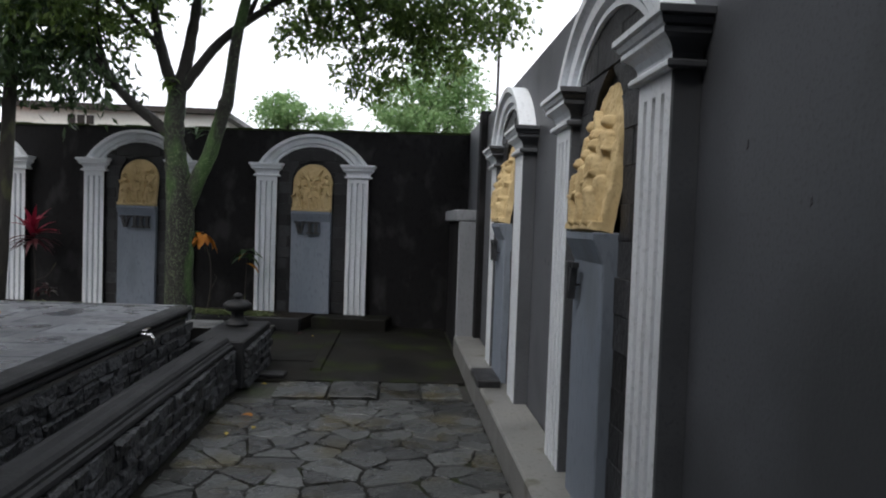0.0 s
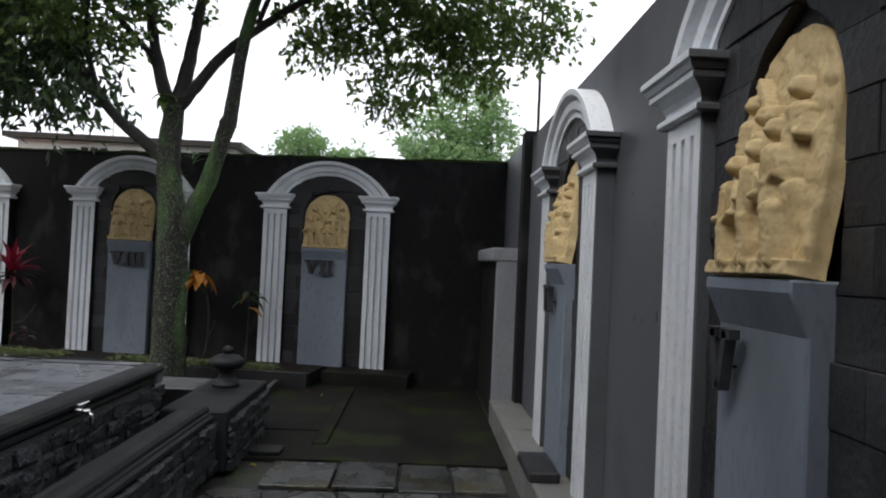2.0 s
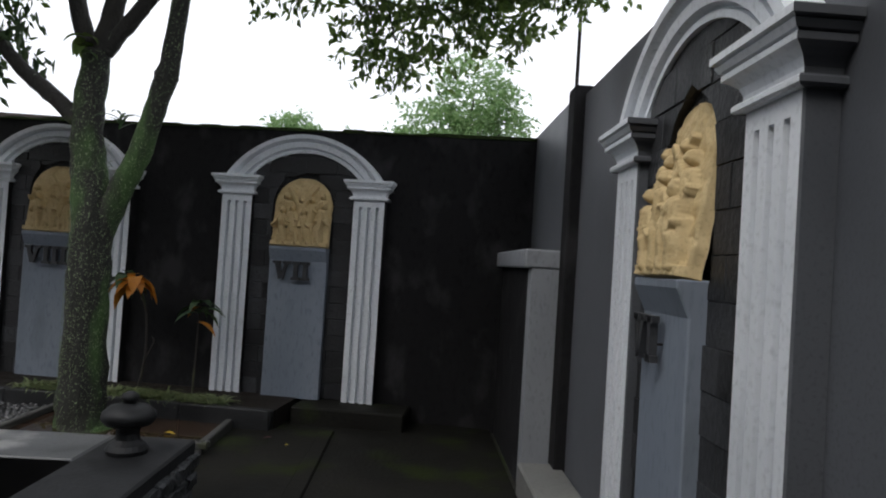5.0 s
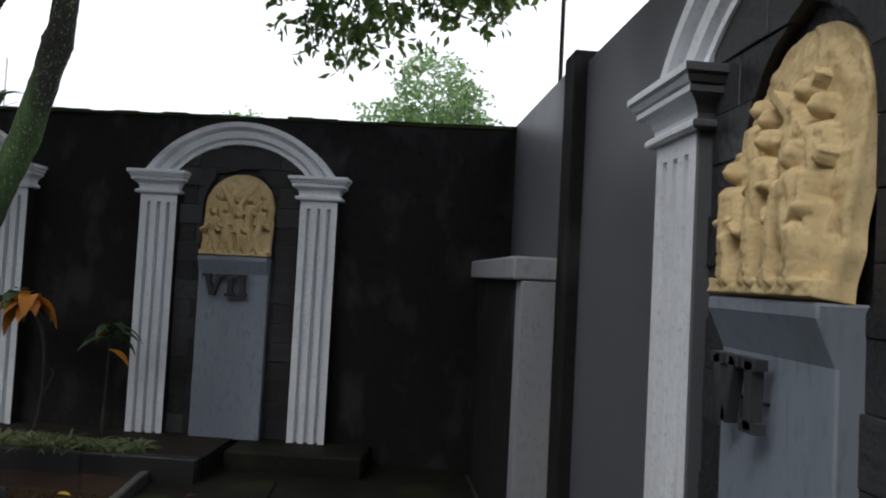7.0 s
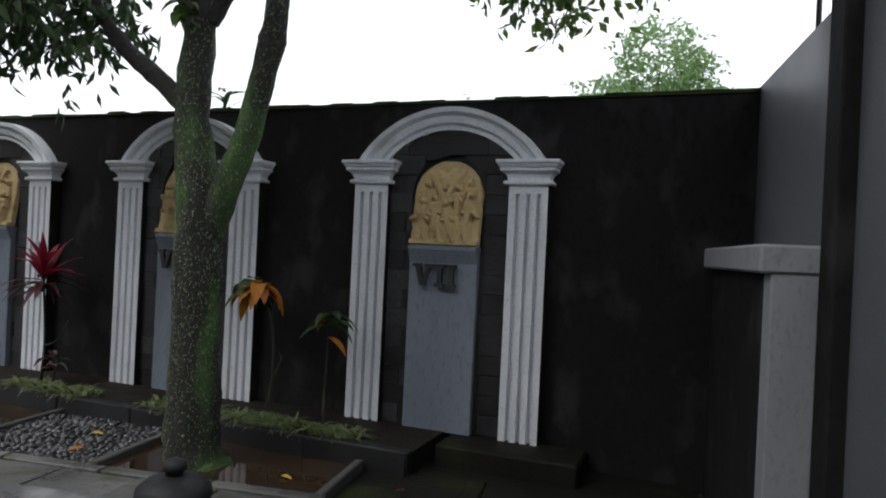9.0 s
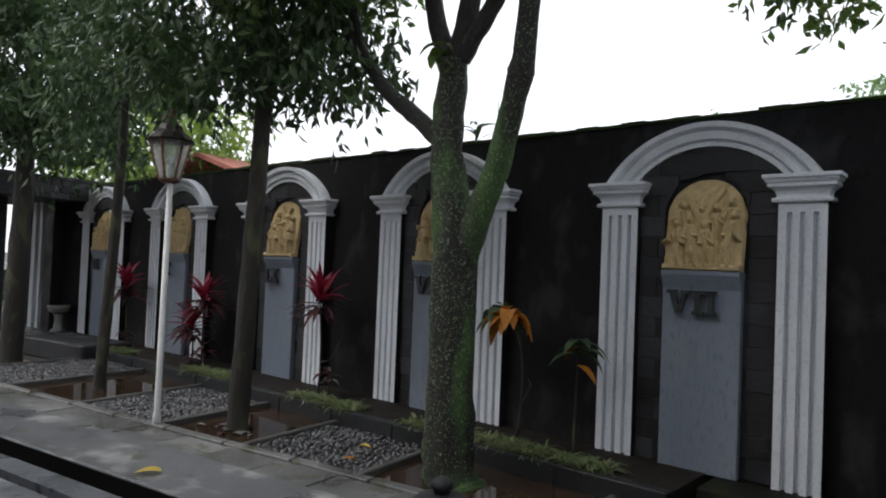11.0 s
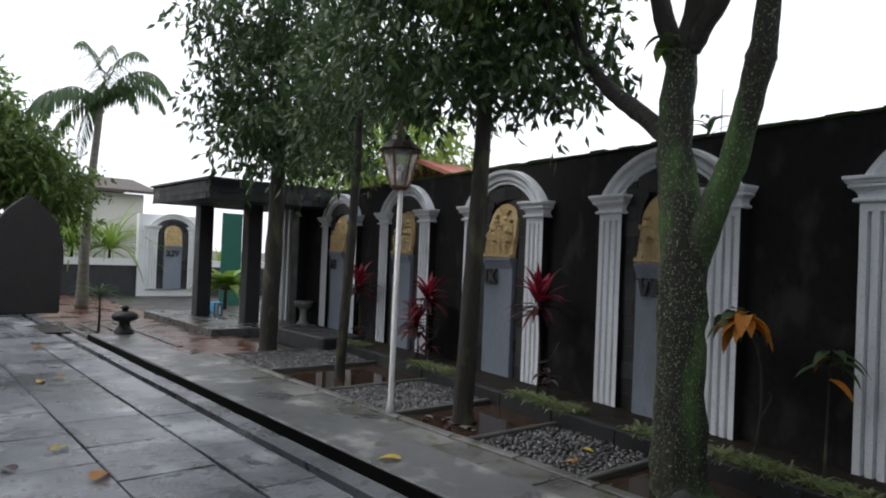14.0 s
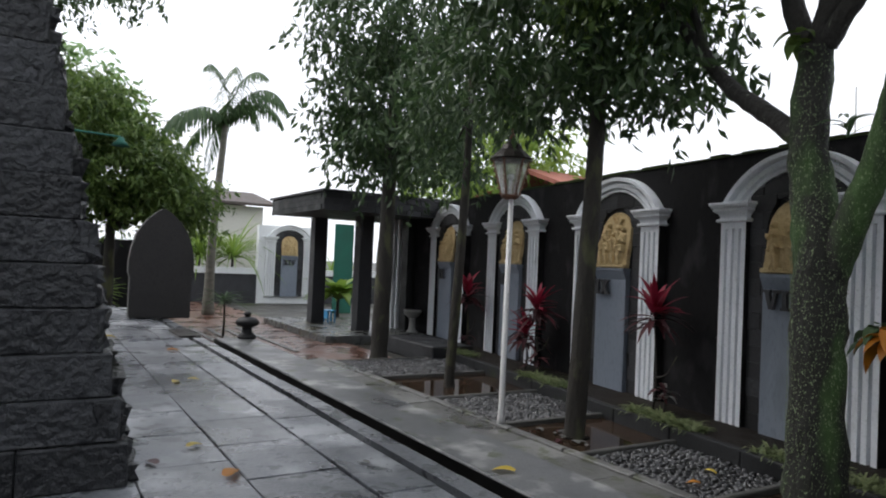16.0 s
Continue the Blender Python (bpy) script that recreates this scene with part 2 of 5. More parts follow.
def box(bm, x0, x1, y0, y1, z0, z1, bevel=0.0):
    r = bmesh.ops.create_cube(bm, size=1.0)
    vs = r["verts"]
    for v in vs:
        v.co = Vector(((x0 + x1) / 2 + v.co.x * (x1 - x0), (y0 + y1) / 2 + v.co.y * (y1 - y0), (z0 + z1) / 2 + v.co.z * (z1 - z0)))
    if bevel:
        es = list({e for v in vs for e in v.link_edges})
        bmesh.ops.bevel(bm, geom=es, offset=bevel, segments=1, affect="EDGES", profile=0.5)
    return vs


def boxes(*rows, bevel=0.0):
    bm = bmesh.new()
    for r in rows:
        box(bm, *r, bevel=bevel)
    return bm


def loft(bm, rings, cap=True, close=True):
    """Skin rings of equally many points."""
    vs = [[bm.verts.new(p) for p in ring] for ring in rings]
    n = len(vs[0])
    for a, b in zip(vs, vs[1:]):
        for i in range(n if close else n - 1):
            j = (i + 1) % n
            bm.faces.new((a[i], a[j], b[j], b[i]))
    if cap and close:
        bm.faces.new(list(reversed(vs[0])))
        bm.faces.new(vs[-1])
    return vs


def tube(bm, pts, radii, n=8, wobble=0.0, seed=0):
    rnd = random.Random(seed)
    rings = []
    pts = [Vector(p) for p in pts]
    for i, p in enumerate(pts):
        d = (pts[min(i + 1, len(pts) - 1)] - pts[max(i - 1, 0)]).normalized()
        a = d.orthogonal().normalized() if abs(d.z) < 0.95 else Vector((1, 0, 0))
        a = (a - d * a.dot(d)).normalized()
        if rings:
            a = (last - d * last.dot(d)).normalized()
        last = a
        b = d.cross(a)
        rings.append([p + (a * math.cos(2 * math.pi * k / n) + b * math.sin(2 * math.pi * k / n)) * radii[i]
                      * (1 + wobble * (rnd.random() - 0.5)) for k in range(n)])
    loft(bm, rings)


def smooth_line(pts, radii, steps=5):
    """A finer line through the points."""
    out, rad = [], []
    P = [Vector(p) for p in pts]
    for i in range(len(P) - 1):
        p0, p1, p2, p3 = P[max(i - 1, 0)], P[i], P[i + 1], P[min(i + 2, len(P) - 1)]
        for k in range(steps):
            t = k / steps
            out.append(0.5 * ((2 * p1) + (p2 - p0) * t + (2 * p0 - 5 * p1 + 4 * p2 - p3) * t * t + (3 * p1 - p0 - 3 * p2 + p3) * t ** 3))
            rad.append(radii[i] * (1 - t) + radii[i + 1] * t)
    return out + [P[-1]], rad + [radii[-1]]


def lathe(profile, n=20):
    bm = bmesh.new()
    rings = [[(r * math.cos(2 * math.pi * k / n), r * math.sin(2 * math.pi * k / n), z) for k in range(n)] for r, z in profile]
    loft(bm, rings)
    return bm


def slab_mesh(name, w, d, h, material, seed, rough=0.0, bevel=0.006):
    """A worn block with its middle at the origin and its base at z 0."""
    rnd = random.Random(seed)
    bm = bmesh.new()
    box(bm, -w / 2, w / 2, -d / 2, d / 2, 0, h, bevel=bevel)
    for v in bm.verts:
        v.co += Vector((rnd.uniform(-1, 1), rnd.uniform(-1, 1), rnd.uniform(-1, 1) * 0.5)) * rough
    me = bpy.data.meshes.new(name)
    bm.to_mesh(me)
    bm.free()
    me.materials.append(M[material])
    return me


# ---- the large structure ----
WALL_TURN = -8.0
CORNER = Vector((0.76, 9.57, 0))
BACK = pose(CORNER.x, CORNER.y, 0, 0, 0, WALL_TURN)


def on_wall(s, off=0.0, z=0.0):
    """The pose of a thing on the back wall, s metres along it from the corner, off metres in front of it."""
    return BACK @ pose(s, -off, z)


bm = bmesh.new()
g = [bm.verts.new(p) for p in ((-400, -400, -0.03), (400, -400, -0.03), (400, 400, -0.03), (-400, 400, -0.03))]
bm.faces.new(g)
tagged(part("ground", bm, "ground"), "dark wet earth ground with patches of moss", "ground", kind="structure")

wall_right = tagged(part("wall_right", boxes((0.76, 0.98, -0.7, 7.76, -0.03, 2.61), (0.76, 0.98, 7.95, 9.9, -0.03, 2.67)), "grey_wall"),
       "smooth dark grey painted garden wall beside the path", "wall", kind="structure")
for y, z, h in ((4.37, 1.22, 0.05), (4.55, 1.2, 0.03), (4.66, 1.2, 0.04), (4.45, 1.62, 0.02), (4.75, 1.78, 0.018), (2.2, 1.66, 0.03), (1.9, 1.5, 0.025)):
    bm = bmesh.new()
    loft(bm, [[(0.7598, y + 0.005, z), (0.7598, y - 0.006, z + h * 0.3), (0.7598, y - 0.003, z + h), (0.7598, y + 0.004, z + h * 0.8)],
              [(0.758, y + 0.003, z + 0.003), (0.758, y - 0.004, z + h * 0.3), (0.758, y - 0.001, z + h - 0.004), (0.758, y + 0.002, z + h * 0.8)]])
    bmesh.ops.recalc_face_normals(bm, faces=bm.faces)
    part("scuff", bm, "letter", wall_right, "small dark scuff on the paint")
# whole pier coloured black to carry the shade of its narrow side
tagged(part("wall_pier", boxes((0.69, 1.0, 7.763, 7.947, -0.03, 2.67), bevel=0.008), "black_wall"),
       "pier proud of the garden wall, its shade put in as black", "wall pier", kind="structure")

bm = boxes((-15.2, 0.0, 0, 0.2, -0.03, 2.63))
ob = tagged(part("wall_back", bm, "black_wall"), "tall black painted garden wall with a mossy top", "wall", kind="structure")
ob.matrix_basis = BACK
bm = bmesh.new()
rnd = random.Random(5)
for i in range(76):
    s = -15.2 + i * 0.2
    box(bm, s, s + 0.2, -0.012 - rnd.random() * 0.01, 0.21, 2.632, 2.645 + rnd.random() * 0.02)
ob = tagged(part("wall_top_moss", bm, "moss"), "thin uneven mossy crust along the wall top", "wall coping", kind="structure")
ob.matrix_basis = BACK

# unseen wall added behind the camera; its height holds back light from the south
tagged(part("wall_south", boxes((-12, 0.98, -1.0, -0.7, -0.03, 7.0)), "stone"), "plain unseen stone wall added to hold back southern light", "wall", kind="structure")

tagged(part("wall_ledge", boxes((0.48, 0.757, -0.68, 7.9, -0.03, 0.2), bevel=0.012), "ledge"),
       "pale stained concrete ledge along the foot of the wall", "ledge", kind="structure")
tank = thing("wall_tank", None, "low walled enclosure in the corner with a pale rim and black side", "low wall", kind="structure")
part("side_wall", boxes((0.52, 0.69, 8.1, 9.6, -0.03, 1.47)), "black_wall", tank, "black painted side")
part("end_post", boxes((0.51, 0.7, 7.96, 8.098, 0.0, 1.47), bevel=0.006), "mid_paint", tank, "pale grey post")
part("rim", boxes((0.46, 0.71, 7.95, 9.58, 1.472, 1.6), bevel=0.012), "mid_paint", tank, "pale grey rim")

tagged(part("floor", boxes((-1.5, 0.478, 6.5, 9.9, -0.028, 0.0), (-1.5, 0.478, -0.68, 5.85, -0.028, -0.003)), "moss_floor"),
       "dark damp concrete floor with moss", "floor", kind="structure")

# raised paved platform, its trough and its rim
tagged(part("platform", boxes((-11.0, -1.9, -0.68, 6.14, -0.03, 0.64)), "mortar"), "raised platform core behind rough stone facing", "platform", kind="structure")


def moulding(name, a, b, prof, material, kind="structure", label="", category="", turn=1):
    """A moulded length from a to b: prof gives (out, z) pairs; out lies to the right of the way."""
    a, b = Vector(a), Vector(b)
    d = (b - a).normalized()
    side = Vector((d.y, -d.x, 0)) * turn
    bm = bmesh.new()
    n = max(1, int((b - a).length / 0.8))
    rnd = random.Random(int(abs(a.x * 100)) + len(prof))
    rings = []
    for i in range(n + 1):
        q = a + (b - a) * (i / n)
        j = Vector((0, 0, rnd.uniform(-0.004, 0.004)))
        rings.append([q + j + side * o + Vector((0, 0, z)) for o, z in prof])
    loft(bm, rings)
    bmesh.ops.recalc_face_normals(bm, faces=bm.faces)
    return tagged(part(name, bm, material), label, category, kind=kind)


EDGE = [(-0.07, 0.57), (0.0, 0.57), (0.012, 0.575), (0.025, 0.59), (0.025, 0.605), (0.01, 0.618), (0.01, 0.628), (0.035, 0.632), (0.052, 0.645), (0.055, 0.662), (0.045, 0.678), (0.02, 0.688), (-0.07, 0.688)]
moulding("platform_edge_east", (-1.9, 6.12, 0), (-1.9, -0.68, 0), [(-o, z) for o, z in EDGE], "coping", label="dark rounded stone edging of the platform", category="edging")
moulding("platform_edge_north", (-1.86, 6.14, 0), (-11, 6.14, 0), [(max(o, -0.08), z) for o, z in EDGE], "paver", label="grey rounded stone edging of the platform", category="edging")
RIM = [(-0.07, 0.0), (0.085, 0.0), (0.085, 0.33), (0.11, 0.335), (0.122, 0.35), (0.118, 0.37), (0.1, 0.38), (0.096, 0.392), (0.085, 0.398), (0.082, 0.418), (0.066, 0.436), (0.035, 0.446), (0.0, 0.446), (-0.012, 0.438), (-0.03, 0.438), (-0.045, 0.445), (-0.065, 0.437), (-0.07, 0.42)]
moulding("trough_rim_east", (-1.62, 6.12, 0), (-1.62, -0.68, 0), [(-o, z) for o, z in RIM], "coping", label="dark moulded stone rim of the water trough", category="trough rim")
tagged(part("trough_rim_corner", boxes((-1.86, -1.42, 6.124, 7.3, 0.0, 0.4), bevel=0.012), "coping"), "mossy stone corner of the trough under the urn", "trough rim", kind="structure")
tagged(part("trough_rim_north", boxes((-9.6, -1.862, 6.82, 7.3, 0.0, 0.4), bevel=0.012), "rim"), "long patchy grey stone rim of the water trough", "trough rim", kind="structure")
tagged(part("trough_floor", boxes((-9.6, -1.86, 6.17, 6.818, -0.03, 0.06), (-1.848, -1.692, -0.68, 6.12, -0.03, 0.1)), "soil"), "black wet bottom of the trough", "trough", kind="structure")
tagged(part("path", boxes((-9.7, -1.7, 7.304, 8.32, -0.028, 0.045)), "mortar"), "grey mortar bed of the garden path", "path", kind="structure")

# planter along the back wall
ob = tagged(part("planter_soil", boxes((-12.2, -2.05, -0.66, -0.002, -0.03, 0.16)), "soil"), "dark wet planting soil along the wall", "planting bed", kind="structure")
ob.matrix_basis = BACK
kerb = thing("planter_kerb", BACK, "low black mossy stone kerb of the planting bed", "kerb", kind="structure")
kerb_mesh = slab_mesh("kerb_stone", 0.78, 0.1, 0.2, "coping", 3, 0.006, 0.012)
for i in range(13):
    piece("kerb_stone", kerb_mesh, kerb, pose(-2.45 - i * 0.785, -0.71, -0.03, 0, 0, (i % 3 - 1) * 0.4))
ob = tagged(part("pillar_pad", boxes((-2.0, -1.0, -0.42, -0.002, -0.03, 0.15), bevel=0.015), "moss_floor"), "mossy concrete pad under the pillar", "pad", kind="structure")
ob.matrix_basis = BACK

# beds: dividers, pebbles, puddles
BED_Y = 8.33


def kerb_y(x):
    return CORNER.y + (CORNER.x - x) * math.tan(radians(8)) - 0.78


beds = [(-3.22, -1.75, "water"), (-4.38, -3.28, "pebble"), (-5.42, -4.44, "water"), (-6.66, -5.48, "pebble"), (-8.02, -6.72, "water"), (-9.4, -8.08, "pebble")]
for x0, x1, what in beds:
    y0, y1 = BED_Y, kerb_y((x0 + x1) / 2)
    if what == "water":
        bm = bmesh.new()
        bm.faces.new([bm.verts.new(p) for p in ((x0, y0, 0.035), (x1, y0, 0.035), (x1, kerb_y(x1), 0.035), (x0, kerb_y(x0), 0.035))])
        tagged(part("puddle", bm, "water"), "still brown rain puddle in a sunken bed", "puddle", group="garden beds", kind="structure")
        continue
    rnd = random.Random(int(-x0 * 100))
    verts, faces = [], []
    base = bmesh.new()
    bmesh.ops.create_icosphere(base, subdivisions=1, radius=1.0)
    bv = [v.co.copy() for v in base.verts]
    bf = [[v.index for v in f.verts] for f in base.faces]
    base.free()
    y = y0 + 0.03
    while y < y1:
        x = x0 + 0.02 + rnd.random() * 0.03
        while x < x1 - 0.02:
            if y < kerb_y(x) - 0.02:
                sx, sy, sz = rnd.uniform(0.022, 0.042), rnd.uniform(0.016, 0.028), rnd.uniform(0.012, 0.02)
                r = Euler((rnd.uniform(-.3, .3), rnd.uniform(-.3, .3), rnd.uniform(0, 6.3))).to_matrix()
                c = Vector((x + rnd.uniform(-.01, .01), y + rnd.uniform(-.01, .01), 0.05 + rnd.uniform(-0.004, 0.01)))
                k = len(verts)
                verts += [tuple(r @ Vector((v.x * sx, v.y * sy, v.z * sz)) + c) for v in bv]
                faces += [[i + k for i in f] for f in bf]
            x += rnd.uniform(0.045, 0.064)
        y += 0.043
    tagged(pydata("pebbles", verts, faces, "pebble", smooth=True), "wet grey river pebbles filling a square bed", "pebbles", group="garden beds", kind="stuff")
    part_bm = boxes((x0, x1, y0, y1 - 0.1, -0.03, 0.04))
    tagged(part("pebble_bed_base", part_bm, "mortar"), "grey mortar under the pebbles", "bed base", kind="structure")
div_mesh = slab_mesh("bed_divider", 0.058, 1.3, 0.11, "mortar", 9, 0.003, 0.008)
for x in (-1.72, -3.25, -4.41, -5.45, -6.69, -8.05, -9.43):
    y1 = kerb_y(x)
    ob = tagged(new("bed_divider", div_mesh), "narrow grey concrete divider between garden beds", "kerb", group="bed dividers", kind="structure")
    ob.matrix_basis = pose(x, (BED_Y + y1) / 2, -0.03) @ Matrix.Diagonal((1, (y1 - BED_Y) / 1.3, 1, 1))
tagged(part("corner_bed", boxes((-1.69, -0.982, 7.31, 9.2, -0.028, 0.008)), "moss_floor"), "dark mossy soil bed with fallen leaves", "planting bed", kind="structure")
tagged(part("mossy_edging", boxes((-0.98, -0.86, 6.9, 9.2, -0.028, 0.02), bevel=0.01), "moss_floor"), "mossy stone edging around a bed", "kerb", kind="structure")


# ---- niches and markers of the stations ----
def shade_sides(ob, cx, w, material):
    """Puts shade into the colour of a pillar's or capital's two flanks, with a wall material."""
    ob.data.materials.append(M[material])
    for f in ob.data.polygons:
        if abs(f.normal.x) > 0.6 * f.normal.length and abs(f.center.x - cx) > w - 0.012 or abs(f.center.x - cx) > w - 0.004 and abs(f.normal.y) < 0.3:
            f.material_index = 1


def arc(half, rise, i, n):
    """Point i of n along a flat circular arc of the given half width and rise."""
    r = (half * half + rise * rise) / (2 * rise)
    full = math.asin(half / r)
    t = full * (2 * i / n - 1)
    return r * math.sin(t), r * math.cos(t) - r + rise


def niche(name, base, top, m, label, plaque, paint="pale_paint", flank="", mid=0.0, slim=1.0):
    """Two fluted pillars and an arch over a dark stone panel. Stands on z base; the capitals end at top.
    The panel is left open round the arched plaque, which starts at the height plaque."""
    t = thing(name, m, label, "niche", "station niches")
    w, d = 0.15, 0.095
    for cx in (-0.628, 0.628):
        bm = bmesh.new()
        prof = [(-w, 0.0), (-w, -d + 0.006), (-w + 0.006, -d)]
        for gx in (-0.078, 0.0, 0.078):
            prof += [(gx - 0.016, -d), (gx - 0.013, -d + 0.048), (gx + 0.013, -d + 0.048), (gx + 0.016, -d)]
        prof += [(w - 0.006, -d), (w, -d + 0.006), (w, 0.0)]
        flat = [(x, y if y == 0.0 else min(y, -d) if abs(x) < w - 0.01 else y) for x, y in prof]
        z1 = top - 0.18
        loft(bm, [[(cx + x, y, base) for x, y in prof], [(cx + x, y, z1 - 0.075) for x, y in prof],
                  [(cx + x, y, z1 - 0.06) for x, y in flat], [(cx + x, y, z1) for x, y in flat]])
        bmesh.ops.recalc_face_normals(bm, faces=bm.faces)
        ob = part("pillar", bm, paint, t)
        # flank: dark material holding the shade of the pillar's sides
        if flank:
            shade_sides(ob, cx, w, flank)
        bm = bmesh.new()
        capp = [(-0.01, -0.179), (0.022, -0.179), (0.03, -0.172), (0.03, -0.158), (0.022, -0.15), (0.006, -0.147), (0.006, -0.128), (0.016, -0.105), (0.036, -0.088),
                (0.048, -0.082), (0.054, -0.078), (0.054, -0.06), (0.046, -0.056), (0.06, -0.052), (0.07, -0.034), (0.064, -0.03), (0.08, -0.025), (0.08, -0.004), (0.076, 0.0)]
        loft(bm, [[(cx - w - o, 0, top + z), (cx - w - o, -d - o, top + z), (cx + w + o, -d - o, top + z), (cx + w + o, 0, top + z)] for o, z in capp])
        bmesh.ops.recalc_face_normals(bm, faces=bm.faces)
        ob = part("capital", bm, paint, t)
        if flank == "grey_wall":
            shade_sides(ob, cx, w, flank)
    bm = bmesh.new()
    rings = []
    arch = [(0.0, 0.0), (0.0, 0.065), (0.16, 0.065), (0.2, 0.045), (0.24, 0.05), (0.3, 0.085), (0.56, 0.092), (0.6, 0.066), (0.66, 0.066), (0.72, 0.1), (0.78, 0.118), (1.0, 0.12), (1.0, 0.0)]
    for i in range(41):
        ring = []
        for k, dep in arch:
            x, z = arc(0.515 + 0.225 * k, 0.235 + 0.165 * k, i, 40)
            ring.append((x, -dep, top + 0.002 + z))
        rings.append(ring)
    loft(bm, rings)
    bmesh.ops.recalc_face_normals(bm, faces=bm.faces)
    part("arch", bm, paint, t)
    bm = bmesh.new()
    pts = [(-0.488, base)] + [(arc(0.53, 0.25, i, 24)[0], top + arc(0.53, 0.25, i, 24)[1]) for i in range(25)] + [(0.488, base)]
    pts = [(max(-0.49, min(0.49, x)), z) for x, z in pts]
    loft(bm, [[(x, 0.0, z) for x, z in pts], [(x, -0.006, z) for x, z in pts]])
    bmesh.ops.recalc_face_normals(bm, faces=bm.faces)
    panel = part("stone_panel", bm, "stone", t, "dark stone backing")
    rnd = random.Random(len(name) + int(base * 100))

    def clear(z):
        """Half width left open round the plaque at this height."""
        k = z - plaque - 0.385
        return slim * (0.262 if z < plaque - 0.02 else 0.292 if k < 0 else 0.292 * math.sqrt(max(0.0, 1 - (k / 0.3) ** 2)))

    def limit(z):
        """Half width under the arch at this height."""
        if z < top:
            return 0.476
        r = (0.53 ** 2 + 0.25 ** 2) / 0.5
        return min(0.476, math.sqrt(max(0.0, r * r - (z - top + r - 0.25) ** 2)))

    z, row, hgt = base + 0.006, 0, 0.148
    while z < top + 0.22:
        cuts = [-0.478, -0.2, 0.12, 0.478] if row % 2 else [-0.478, -0.34, 0.0, 0.3, 0.478]
        lv = [z + 0.001 + (hgt - 0.002) * k / 4 for k in range(5)]
        for a, b in zip(cuts, cuts[1:]):
            dep = 0.043 + rnd.random() * 0.014
            for sg in (-1, 1):
                lo, hi = (a, min(b, mid)) if sg < 0 else (max(a, mid), b)
                closed = max(clear(v) for v in lv) == 0.0
                if closed:
                    if sg > 0:
                        continue
                    lo, hi = a, b
                if hi - lo < 0.02:
                    continue
                left = [max(lo + 0.001, -limit(v), mid + clear(v) if sg > 0 and not closed else -9) for v in lv]
                right = [min(hi - 0.001, limit(v), mid - clear(v) if sg < 0 and not closed else 9) for v in lv]
                ok = [k for k in range(5) if right[k] - left[k] > 0.012]
                if len(ok) < 2:
                    continue
                out = [(left[k], lv[k]) for k in ok] + [(right[k], lv[k]) for k in reversed(ok)]
                mx, mz = sum(p[0] for p in out) / len(out), sum(p[1] for p in out) / len(out)
                bm = bmesh.new()
                inner = [(x - 0.002 * (1 if x > mx else -1), v - 0.002 * (v - mz) / (hgt / 2)) for x, v in out]
                loft(bm, [[(x, -0.0065, v) for x, v in out], [(x, -dep + 0.003, v) for x, v in out], [(x, -dep, v) for x, v in inner]])
                bmesh.ops.recalc_face_normals(bm, faces=bm.faces)
                part("stone_block", bm, "stone", panel)
        z += hgt
        row += 1
    return t


